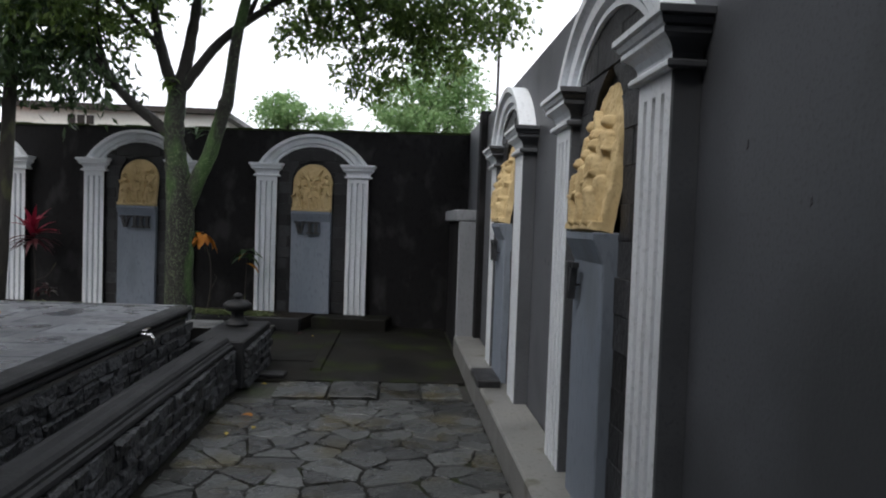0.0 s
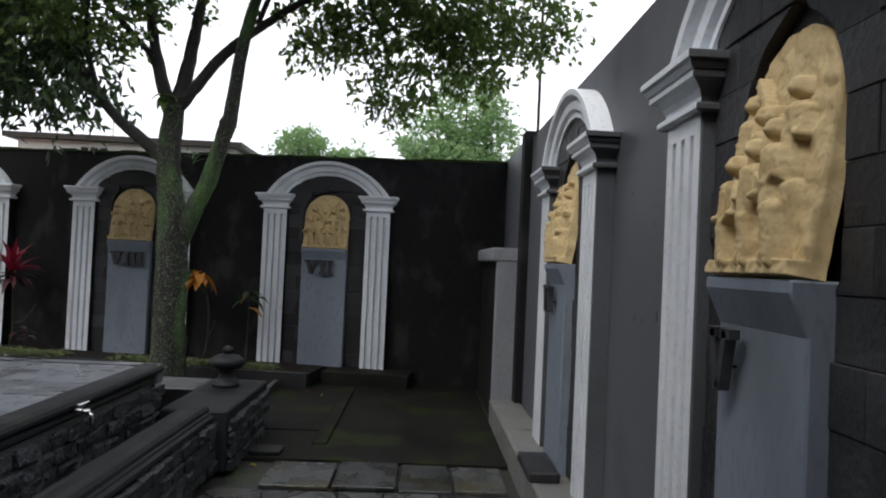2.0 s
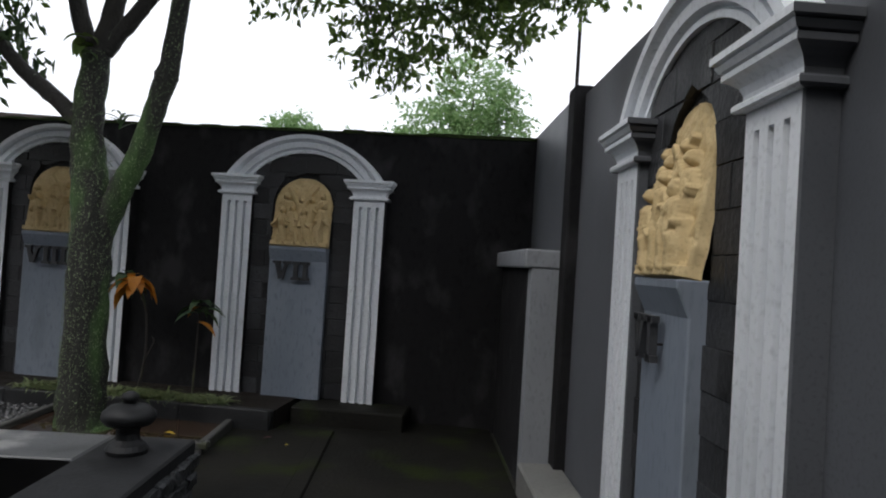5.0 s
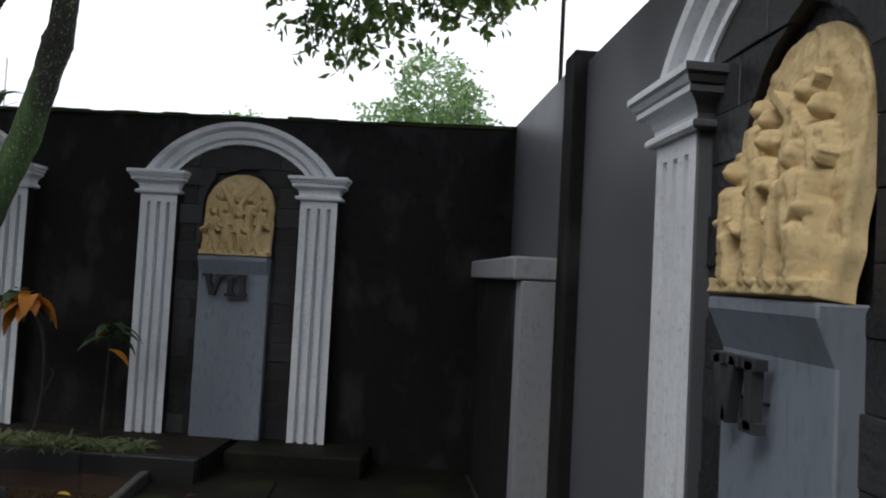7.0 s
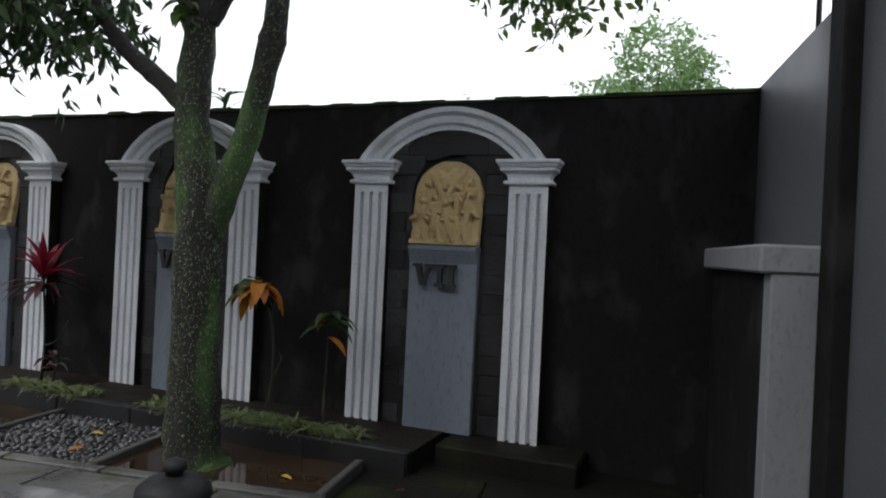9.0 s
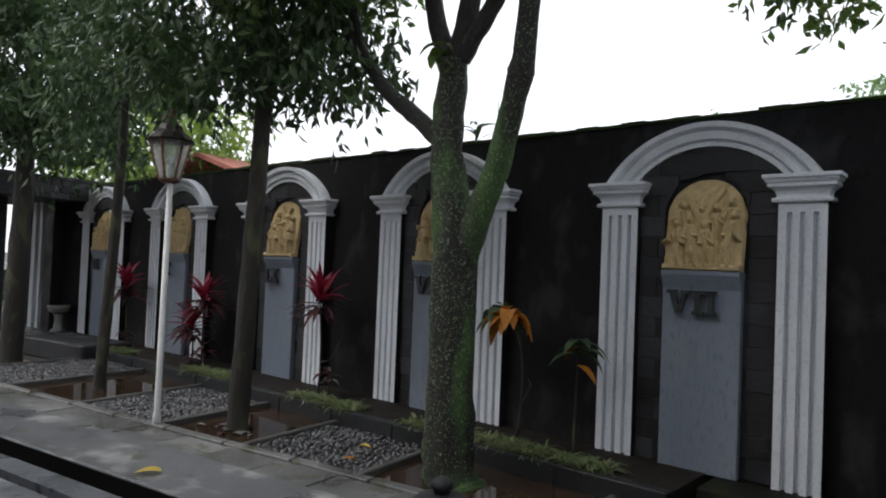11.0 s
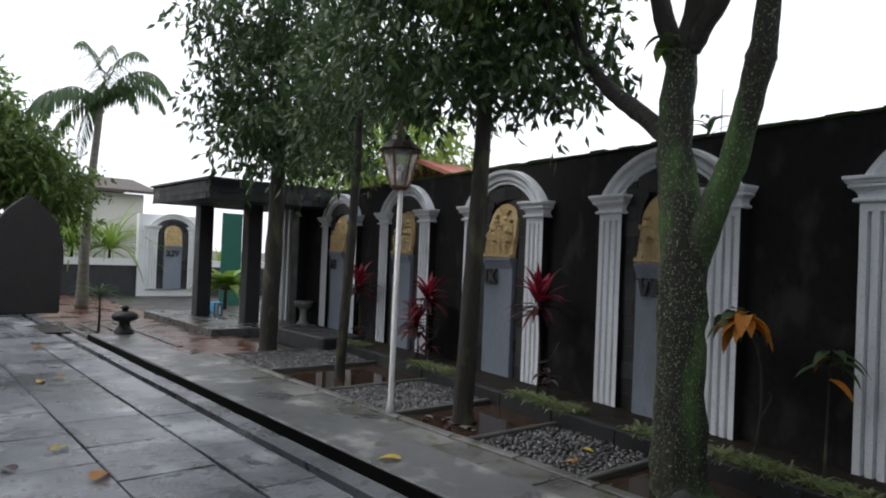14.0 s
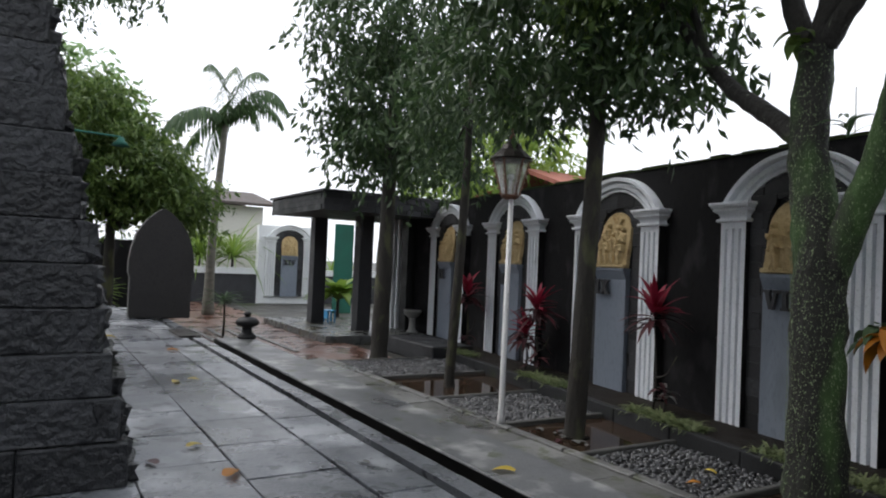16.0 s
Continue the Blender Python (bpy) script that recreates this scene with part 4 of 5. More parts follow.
t = thing("croton", on_wall(-3.42, 0.4, 0.155), "leggy plant with drooping orange and withered grey-green leaves", "plant")
stem(t, [(0, 0, 0), (0.05, 0, 0.35), (0.02, 0, 0.75), (-0.12, 0, 1.0)], 0.013)
rosette("orange_leaves", (-0.06, -0.05, 1.0), 11, 0.3, 0.11, "leaf_orange", t, 52, 0.5, 2.2, "drooping orange leaves")
rosette("withered_leaves", (-0.2, 0, 1.02), 11, 0.28, 0.09, "leaf_dark", t, 53, 0.5, 2.2, "dull grey-green leaves")
stem(t, [(0.05, 0, 0.3), (0.12, 0, 0.45), (0.1, 0, 0.5)], 0.008)
t = thing("croton", on_wall(-2.9, 0.42, 0.155), "thin-stemmed plant with olive and yellowing leaves", "plant")
stem(t, [(0, 0, 0), (0.01, 0, 0.4), (0.02, 0, 0.85)], 0.011)
rosette("leaves", (0.02, 0, 0.82), 10, 0.27, 0.07, "leaf_dark", t, 55, 0.7, 1.3)
rosette("yellow_leaves", (0.02, -0.02, 0.76), 2, 0.26, 0.06, "leaf_orange", t, 57, 0.1, 1.4, "yellowing leaves")

rnd = random.Random(61)
for s0, s1, n in ((-3.6, -2.5, 120), (-5.9, -5.0, 95), (-7.9, -7.0, 90), (-10.4, -9.5, 80), (-4.4, -3.7, 50)):
    verts, faces = [], []
    for i in range(n):
        x, y = rnd.uniform(s0, s1), rnd.uniform(-0.7, -0.5)
        for k in range(7):
            a = rnd.uniform(0, 6.3)
            blade(verts, faces, (x, y, 0.155), (math.cos(a), math.sin(a), rnd.uniform(0.9, 2.6)), rnd.uniform(.1, .2), 0.016, 1.5, 3)
    ob = tagged(pydata("grass_clump", verts, faces, "grass", smooth=True), "low clump of green grass at the kerb", "grass", kind="stuff")
    ob.matrix_basis = BACK

# sprigs growing on the tree, and withered leaves below a plant
rosette("sprig", (-2.6, 8.72, 2.42), 9, 0.2, 0.03, "leaf_palm", tree, 58, 1.4, 1.0)
rosette("sprig", (-2.9, 8.68, 2.98), 7, 0.22, 0.07, "leaf_main", tree, 59, 0.4, 1.6)
t = thing("withered_plant", on_wall(-5.62, 0.45, 0.155), "pale withered leaves of a dead plant in the bed", "plant")
stem(t, [(0, 0, 0), (0.02, 0, 0.22)], 0.01)
rosette("leaves", (0.02, 0, 0.24), 12, 0.16, 0.035, "path", t, 60, 0.6, 1.2)

# ---- furniture of the garden ----
def urn(x, y, z, s, label):
    t = thing("urn", pose(x, y, z) @ Matrix.Scale(s, 4), label, "stone urn", "stone urns")
    part("base", lathe([(0.001, 0), (0.1, 0), (0.105, 0.02), (0.09, 0.045), (0.075, 0.055), (0.062, 0.07), (0.055, 0.1), (0.06, 0.13), (0.001, 0.131)], 20), "coping", t, smooth=False)
    part("bowl", lathe([(0.001, 0.132), (0.06, 0.132), (0.11, 0.145), (0.135, 0.175), (0.13, 0.205), (0.095, 0.235), (0.04, 0.25), (0.001, 0.252)], 22), "coping", t, smooth=True)
    part("finial", lathe([(0.001, 0.25), (0.032, 0.252), (0.03, 0.262), (0.045, 0.272), (0.04, 0.295), (0.015, 0.31), (0.001, 0.312)], 12), "coping", t, smooth=True)
    return t


urn(-1.67, 6.98, 0.402, 1.0, "squat dark stone urn with a knob, on the trough corner")
urn(-9.5, 7.2, 0.402, 1.15, "squat dark stone urn at the end of the trough")

t = thing("tap", pose(-1.845, 4.95, 0.64), "small chrome water tap on the platform edge", "tap")
bm = bmesh.new()
tube(bm, [(0, 0, 0.0), (0.09, 0, 0.0)], [0.012, 0.012], 8)
tube(bm, [(0.08, 0, 0.0), (0.1, 0, -0.02), (0.1, 0, -0.06)], [0.011, 0.011, 0.012], 8)
part("spout", bm, "steel", t, smooth=True)
part("lever", boxes((0.045, 0.065, -0.05, 0.05, 0.03, 0.042), (0.05, 0.06, -0.006, 0.006, 0.0, 0.03), bevel=0.003), "steel", t)

lamp = thing("street_lamp", pose(-5.36, 8.36, 0.045), "white pole lamp with a coppery glass lantern", "lamp post")
bm = bmesh.new()
tube(bm, [(0, 0, 0), (0, 0, 0.12), (0, 0, 0.14), (0.02, 0, 2.06)], [0.036, 0.034, 0.026, 0.024], 12)
part("pole", bm, "pole", lamp, smooth=True)
lan = part("lantern_frame", lathe([(0.001, 2.06), (0.05, 2.06), (0.085, 2.085), (0.085, 2.1), (0.001, 2.101)], 12), "copper", lamp, "coppery ornate frame")
for k in range(6):
    a = math.pi * k / 3
    bm = bmesh.new()
    tube(bm, [(0.08 * math.cos(a), 0.08 * math.sin(a), 2.1), (0.165 * math.cos(a), 0.165 * math.sin(a), 2.41)], [0.008, 0.008], 6)
    for q in range(7):
        f = q / 6
        r = 0.09 + 0.09 * f
        bmesh.ops.create_icosphere(bm, subdivisions=1, radius=0.013, matrix=Matrix.Translation((r * math.cos(a), r * math.sin(a), 2.11 + 0.3 * f)))
    part("rib", bm, "copper", lan)
    b = math.pi * (k + 1) / 3
    v = [(0.078 * math.cos(a), 0.078 * math.sin(a), 2.105), (0.078 * math.cos(b), 0.078 * math.sin(b), 2.105), (0.16 * math.cos(b), 0.16 * math.sin(b), 2.405), (0.16 * math.cos(a), 0.16 * math.sin(a), 2.405)]
    v += [tuple(0.97 * c if i < 2 else c for i, c in enumerate(p)) for p in v]
    pydata("pane", v, [(0, 1, 2, 3), (7, 6, 5, 4), (0, 4, 5, 1), (1, 5, 6, 2), (2, 6, 7, 3), (3, 7, 4, 0)], "glass", lan, "clear glass pane")
part("lantern_roof", lathe([(0.001, 2.41), (0.19, 2.41), (0.195, 2.425), (0.15, 2.47), (0.1, 2.51), (0.085, 2.55), (0.045, 2.58), (0.03, 2.6), (0.001, 2.601)], 12), "iron", lamp, "dark iron roof")
part("finial", lathe([(0.001, 2.6), (0.02, 2.6), (0.03, 2.62), (0.018, 2.65), (0.006, 2.7), (0.001, 2.701)], 10), "copper", lamp, smooth=True)
bm = bmesh.new()
tube(bm, [(0, 0, 2.1), (0, 0, 2.24)], [0.015, 0.015], 8)
bmesh.ops.create_icosphere(bm, subdivisions=2, radius=0.035, matrix=Matrix.Translation((0, 0, 2.26)))
part("bulb", bm, "white_paint", lamp, smooth=True)

# dark upright stone with a pointed top
bm = bmesh.new()
out = [(-0.36, 0), (-0.36, 0.52), (-0.385, 0.54), (-0.38, 0.72), (-0.36, 0.86), (-0.3, 1.05), (-0.2, 1.2), (-0.08, 1.31), (0.0, 1.36)]
out = out + [(-x, z) for x, z in reversed(out[:-1])]
loft(bm, [[(0.07, x, z) for x, z in out], [(0.09, x * 0.97, z * 0.985 + 0.005) for x, z in out], [(-0.09, x * 0.97, z * 0.985 + 0.005) for x, z in out], [(-0.07, x, z) for x, z in out]][1:3])
bmesh.ops.recalc_face_normals(bm, faces=bm.faces)
bmesh.ops.bevel(bm, geom=[e for e in bm.edges if e.calc_face_angle(0) > 0.8], offset=0.012, segments=2, affect="EDGES")
ob = tagged(part("standing_stone", bm, "slab_stone"), "tall dark brown pointed stone slab standing on the platform", "stone slab")
ob.matrix_basis = pose(-9.35, 6.07, 0.686)
tagged(part("stone_drain", boxes((-7.9, -7.3, 5.95, 6.15, 0.688, 0.705), bevel=0.004), "iron"), "dark metal drain cover on the platform", "drain cover")

# open pavilion against the back wall
pav = thing("pavilion", None, "dark grey stone open pavilion with a flat roof", "pavilion")
part("plinth", boxes((-15.5, -11.75, 9.2, 11.4, -0.03, 0.14), bevel=0.01), "flag", pav)
bm = boxes((-14.4, -11.45, 8.95, 11.35, 2.36, 2.66), (-14.45, -11.4, 8.9, 11.35, 2.661, 2.7))
roof = part("roof", bm, "stone", pav)
fas = slab_mesh("fascia_tile", 0.3, 0.015, 0.095, "stone", 4, 0.002, 0.003)
for row in range(3):
    for i in range(9):
        piece("fascia_tile", fas, roof, pose(-14.22 + i * 0.312 + (row % 2) * 0.15, 8.941, 2.345 + row * 0.103))
    for i in range(7):
        piece("fascia_tile", fas, roof, pose(-11.441, 9.12 + i * 0.312 + (row % 2) * 0.15, 2.345 + row * 0.103, 0, 0, 90))
for x, y in ((-14.15, 9.9), (-12.62, 10.25), (-12.45, 11.2)):
    part("column", boxes((x - 0.14, x + 0.14, y - 0.14, y + 0.14, 0.14, 2.36), bevel=0.008), "stone", pav)
part("pale_column", boxes((-13.1, -12.98, 11.1, 11.2, 0.14, 2.36), (-12.85, -12.77, 11.1, 11.2, 0.14, 2.36)), "pale_paint", pav, "slim pale posts")
part("back_panel", boxes((-14.0, -11.6, 11.25, 11.3, 0.14, 2.36)), "black_wall", pav, "black back panel")
tagged(part("stone_step", boxes((-10.9, -9.3, 9.95, 10.7, -0.03, 0.24), bevel=0.02), "stone"), "low dark stone block beside the pavilion", "stone block")

t = thing("pedestal_basin", pose(-11.98, 11.05, 0.14) @ Matrix.Scale(0.72, 4), "pale grey stone pedestal basin beside the pavilion", "basin")
part("pedestal", lathe([(0.001, 0), (0.16, 0), (0.16, 0.06), (0.1, 0.1), (0.085, 0.35), (0.12, 0.42), (0.001, 0.421)], 16), "ledge", t, smooth=True)
part("bowl", lathe([(0.001, 0.42), (0.12, 0.422), (0.22, 0.5), (0.25, 0.58), (0.25, 0.62), (0.22, 0.62), (0.001, 0.57)], 20), "ledge", t, smooth=True)
t = thing("stool", pose(-14.3, 10.28, 0.14) @ Matrix.Scale(0.78, 4), "small bright blue plastic stool on the pavilion floor", "stool")
part("seat", boxes((-0.17, 0.17, -0.13, 0.13, 0.3, 0.33), bevel=0.01), "blue", t)
for x in (-0.14, 0.14):
    for y in (-0.1, 0.1):
        part("leg", boxes((x - 0.02, x + 0.02, y - 0.02, y + 0.02, 0.0, 0.3), bevel=0.004), "blue", t)
part("apron", boxes((-0.15, 0.15, -0.115, -0.1, 0.1, 0.29)), "blue", t)
t = thing("potted_plant", pose(-16.2, 11.25, 0.0) @ Matrix.Scale(1.25, 4), "leafy plant with pale variegated leaves behind the pavilion", "plant")
rosette("leaves", (0, 0, 0.5), 34, 0.75, 0.22, "leaf_lime", t, 71, 1.0, 1.1)
stem(t, [(0, 0, 0), (0, 0, 0.5)], 0.04)
tagged(part("green_screen", boxes((-18.54, -18.5, 12.03, 12.6, -0.03, 2.5), bevel=0.005), "green_cloth"), "green fabric screen behind the pavilion", "screen")
tagged(part("brick_paving", boxes((-22.2, -9.7, 7.3, 9.6, -0.028, 0.012)), "brick_paving"), "wet red brick paving before the pavilion", "paving", kind="structure")
tread = slab_mesh("paving_strip", 0.9, 0.09, 0.02, "path", 6, 0.003, 0.004)
pv = thing("paving_strips", None, "rows of pale worn paving strips in wet brick", "paving", kind="structure")
for i in range(16):
    piece("paving_strip", tread, pv, pose(-11.2 - (i % 4) * 0.95, 7.45 + (i // 4) * 0.3, 0.012, 0, 0, (i * 7 % 3 - 1) * 0.6))

# far end: white wall with the last station, low walls
tagged(part("wall_west_panel", boxes((-22.54, -22.3, 10.95, 12.99, -0.03, 2.5)), "white_paint"), "white painted wall panel behind a niche", "wall", kind="structure")
tagged(part("wall_west_low", boxes((-22.54, -22.34, 2.0, 10.948, -0.03, 0.9), (-22.54, -22.34, 12.992, 17.0, -0.03, 0.9)), "stone"), "low dark stone garden wall", "wall", kind="structure")
tagged(part("wall_west_coping", boxes((-22.59, -22.29, 8.2, 10.948, 0.902, 1.1), (-22.59, -22.29, 12.992, 17.0, 0.902, 1.1)), "white_paint"), "white coping on the low garden wall", "coping", kind="structure")
tagged(part("wall_southwest", boxes((-18.4, -18.2, 0.0, 7.2, -0.03, 1.75)), "black_wall"), "black garden wall behind the standing stone", "wall", kind="structure")
m = pose(-22.298, 11.97, 0, 0, 0, 90)
niche("station_niche", 0.2, 2.15, m, "white arched niche with pillars on the white wall panel", 1.542, "white_paint")
marker("XIV", 33, 0.2, 2.2, m, "blue-grey painted slab with carved ochre plaque, number XIV")

# ---- trees, palm and houses beyond ----
pt = thing("palm_tree", pose(-17.6, 8.45, 0), "slim palm tree with feathery drooping fronds", "palm tree")
bm = bmesh.new()
p, r = smooth_line([(0, 0, -0.03), (0.05, 0, 1.5), (0.0, 0.1, 3.2), (0.05, 0.2, 4.85)], [0.15, 0.1, 0.085, 0.07])
tube(bm, p, r, 10, 0.1, 3)
part("trunk", bm, "palm_bark", pt, smooth=True)
rnd = random.Random(12)
for k in range(13):
    a = k * 2.4 + 0.5
    verts, faces = [], []
    d = Vector((math.cos(a), math.sin(a), (3.0, 1.3, 0.5, 1.7, 0.05)[k % 5])).normalized()
    q = Vector((0.05, 0.2, 4.8))
    for i in range(34):
        side = d.cross(Vector((0, 0, 1))).normalized()
        L = 0.55 * math.sin(math.pi * (0.14 + 0.8 * i / 34)) * rnd.uniform(0.8, 1.1)
        for sg in (-1, 1):
            blade(verts, faces, q, side * sg * 0.8 + d * 0.6 + Vector((rnd.uniform(-.15, .15), rnd.uniform(-.15, .15), -0.6 + rnd.uniform(-.25, .25))), L, 0.05, 1.3, 3)
        q = q + d * 0.06
        d = (d + Vector((0, 0, -0.03 - 0.0035 * i))).normalized()
    pydata("frond", verts, faces, "leaf_palm", pt, smooth=True)

garden_tree(-15.2, 6.0, 0.11, 2.0, 0.1, [(-15.2, 5.8, 3.2, 1.4, 1.6, 1.15), (-15.0, 7.0, 2.8, 1.0, 0.9, .75), (-15.3, 5.2, 4.1, 1.2, 1.3, 1.0), (-14.8, 7.3, 2.3, .6, .6, .45), (-15.0, 4.4, 3.0, 1.0, 1.0, 1.0)],
            27000, 0.16, 81, "broad tree with dense mid-green glossy leaves", "leaf_main", 0.36, 0.6)
garden_tree(-13.4, 3.6, 0.14, 4.6, 0.1, [(-13.3, 5.3, 6.0, .7, 1.3, .3), (-13.1, 4.6, 5.4, .6, .6, .6), (-13.2, 3.6, 6.2, 1.2, 1.2, .8)],
            6000, 0.15, 86, "dark tree with low overhanging branches behind the monument", "leaf_dark", 0.36, 0.7)
garden_tree(-24.0, 4.5, 0.2, 4.5, 0.2, [(-24, 4.8, 6.2, 1.8, 2.2, 1.6), (-24, 6.5, 5.6, 1.2, 1.2, 1.0)], 3500, 0.3, 82, "tall yellowish green tree beyond the garden", "leaf_hazed", 0.4, 0.5)
garden_tree(0.8, 22.0, 0.2, 4.2, 0.0, [(1.0, 22, 6.1, 1.15, 1.1, 1.35), (-0.1, 22, 5.1, 1.0, 1.0, .9), (1.8, 22, 5.2, .85, .9, 1.0), (0.6, 22, 4.6, 1.6, 1.2, .6)], 9000, 0.17, 83, "light green tree behind the garden wall", "leaf_hazed", 0.4, 0.3)
garden_tree(-3.7, 22.0, 0.1, 4.0, 0.0, [(-3.8, 22, 4.8, .8, .6, .55), (-2.5, 22, 4.5, .7, .5, .3)], 3500, 0.15, 84, "small bushy tree behind the garden wall", "leaf_hazed", 0.4, 0.3)
garden_tree(-15.5, 15.5, 0.18, 3.0, 0.0, [(-15.5, 15.5, 4.4, 2.6, 1.8, 1.5), (-18.5, 15.8, 3.9, 1.5, 1.5, 1.1)], 5500, 0.24, 85, "bright green tree beyond the pavilion", "leaf_lime", 0.4, 0.5)
for i, (x, y, s) in enumerate(((-16.2, 5.75, 1.0), (-23.6, 9.4, 3.0), (-23.3, 13.9, 1.8), (-23.7, 10.5, 3.1), (-23.8, 8.3, 2.7))):
    t = thing("shrub", pose(x, y, 0), "bright yellow-green arching shrub by the garden wall", "shrub", "garden shrubs")
    rosette("leaves", (0, 0, 0.45 * s), 70, 0.85 * s, 0.07, "leaf_lime", t, 90 + i, 1.3, 1.3)
    stem(t, [(0, 0, -0.03), (0, 0, 0.45 * s)], 0.06)
t = thing("yucca", pose(-12.95, 7.72, 0.0), "small spiky grey-green yucca on a bare stem", "plant")
stem(t, [(0, 0, 0), (0.03, 0, 0.3), (0.0, 0, 0.62)], 0.025)
rosette("leaves", (0, 0, 0.68), 46, 0.6, 0.03, "leaf_palm", t, 95, 0.7, 0.9)

t = thing("yard_lamp", pose(-12.0, 4.3, 0), "green enamel lamp shade on a thin pipe arm", "lamp")
bm = bmesh.new()
tube(bm, [(0, 0, 0), (0, 0, 3.2), (0, 0.05, 3.28), (0, 1.5, 3.24)], [0.03, 0.025, 0.02, 0.015], 8)
part("arm", bm, "green_cloth", t, smooth=True)
ob = part("shade", lathe([(0.001, 0.14), (0.04, 0.13), (0.06, 0.08), (0.14, 0.0), (0.13, 0.0), (0.001, 0.06)], 16), "green_cloth", t, smooth=True)
ob.matrix_basis = pose(0, 1.5, 3.1)


def house(x0, x1, y0, y1, h, roof, label, m=None, material="tile"):
    t = thing("house", m, label, "house")
    part("wall", boxes((x0, x1, y0, y1, -0.03, h)), "plaster", t)
    if roof == "flat":
        part("roof", boxes((x0 - 0.25, x1 + 0.25, y0 - 0.3, y1 + 0.3, h + 0.002, h + 0.14)), "iron", t)
    else:
        bm = bmesh.new()
        xm, zr = (x0 + x1) / 2, h + roof
        rings = [[(x, y0 - 0.4 - dy, z + 0.0), (x, y1 + 0.4 + dy, z + 0.0), (x, y1 + 0.4 + dy, z + 0.1), (x, y0 - 0.4 - dy, z + 0.1)] for x, z, dy in ((x0 - 0.5, h, 0), (xm, zr, -0.2), (x1 + 0.5, h, 0))]
        loft(bm, rings)
        bmesh.ops.recalc_face_normals(bm, faces=bm.faces)
        part("roof", bm, material, t, "tiled roof")
    return t


ho = house(-11.0, -5.3, 20.0, 25.0, 4.25, "flat", "cream plastered house with a dark flat roof edge")
for x in (-9.35, -9.1, -8.85):
    win = part("vent", boxes((x, x + 0.2, 19.985, 20.0, 3.85, 4.1)), "iron", ho, "dark vent opening")
house(-16.0, -11.6, 15.2, 19.0, 3.0, 0.85, "low house with a red tiled roof behind the wall")
house(-30.0, -25.6, 9.2, 12.0, 3.3, 0.6, "house with a dark tiled roof beyond the wall", None, "dark_tile")
house(-29.0, -24.0, -2.0, 4.6, 2.0, 0.8, "far pale house beyond the garden wall")
t = thing("aerial_pole", pose(1.12, 9.7, 0), "thin grey metal pole behind the wall corner", "pole")
bm = bmesh.new()
tube(bm, [(0, 0, -0.03), (0, 0, 7.0)], [0.02, 0.016], 8)
part("pole", bm, "iron", t, smooth=True)
t = thing("rooftop_aerial", pose(-8.4, 19.7, 4.39), "thin white aerial pole on the house roof", "pole")
bm = bmesh.new()
tube(bm, [(0, 0, 0), (0, 0, 1.3)], [0.025, 0.02], 6)
part("pole", bm, "pole", t)

# ---- pieces of walls and pavements ----
# battered stone monument base beside the platform path
grotto = thing("monument", pose(0.0, 0.08, 0.0), "massive battered monument of rough dark stone blocks", "stone monument", kind="structure")


def batter(z):
    return 0.2 * (z - 0.64)


# unseen upper core: its height is added to hold back light from the west
bm = bmesh.new()
loft(bm, [[(-7.48, -0.68, z), (-3.06 - batter(z) * 0.55, -0.68, z), (-3.06 - batter(z) * 0.55, 4.88 - batter(z), z), (-7.5 + 0.02, 4.88 - batter(z), z)] for z in (0.64, 5.5)])
bmesh.ops.recalc_face_normals(bm, faces=bm.faces)
core = part("core", bm, "stone", grotto)
blocks = [slab_mesh("stone_block", 0.44, 0.2, 0.1505, "rough_stone", 100 + i, 0.003, 0.006) for i in range(5)]
chips = [slab_mesh("corner_chip", 0.16, 0.09, 0.075, "rough_stone", 120 + i, 0.022, 0.012) for i in range(5)]
rnd = random.Random(14)
row, z = 0, 0.688
while z < 3.7:
    b = batter(z)
    y = 4.955 - b
    while y > 3.0:
        w = rnd.uniform(0.7, 1.25)
        piece("stone_block", rnd.choice(blocks), core, pose(-3.09 - b * 0.55 + rnd.uniform(-0.006, 0.006), y - 0.22 * w, z, 0, 0, 90) @ Matrix.Diagonal((w, 1, 1, 1)))
        y -= 0.441 * w
    for half in (0, 0.076):
        x = -3.07 - b * 0.55 - rnd.uniform(0, 0.05)
        for i in range(4):
            piece("corner_chip", rnd.choice(chips), core, pose(x, 4.93 - b - half * 0.2 + rnd.uniform(-0.02, 0.02), z + half, rnd.uniform(-8, 8), rnd.uniform(-8, 8), rnd.uniform(-10, 10)))
            x -= 0.15
    z += 0.152
    row += 1

# platform pavers
pavers = thing("platform_paving", None, "wet grey stone pavers of the raised platform", "paving", kind="structure")
slabs = [slab_mesh("paver", 0.467, 0.354, 0.045, "paver", 200 + i, 0.0015, 0.003) for i in range(4)]
rnd = random.Random(15)
for j in range(14):
    y = 5.797 - j * 0.36
    x = -1.975
    first = (1.0, 0.55, 0.8)[j % 3]
    for i in range(20 if j < 3 else 3):
        k = first if i == 0 else 1.0
        piece("paver", slabs[(i * 3 + j) % 4], pavers, pose(x - 0.2335 * k, y - 0.2, 0.641 + rnd.uniform(-0.002, 0.002), rnd.uniform(-.25, .25), rnd.uniform(-.25, .25), 0) @ Matrix.Diagonal((k, 1, 1, 1)))
        x -= 0.472 * k
strip = slab_mesh("border_paver", 0.6, 0.235, 0.045, "paver", 210, 0.0015, 0.003)
for i in range(15):
    for y in (5.905,):
        piece("border_paver", strip, pavers, pose(-2.277 - i * 0.604, y, 0.6415 + rnd.uniform(-0.002, 0.002), 0, rnd.uniform(-.2, .2), 0))

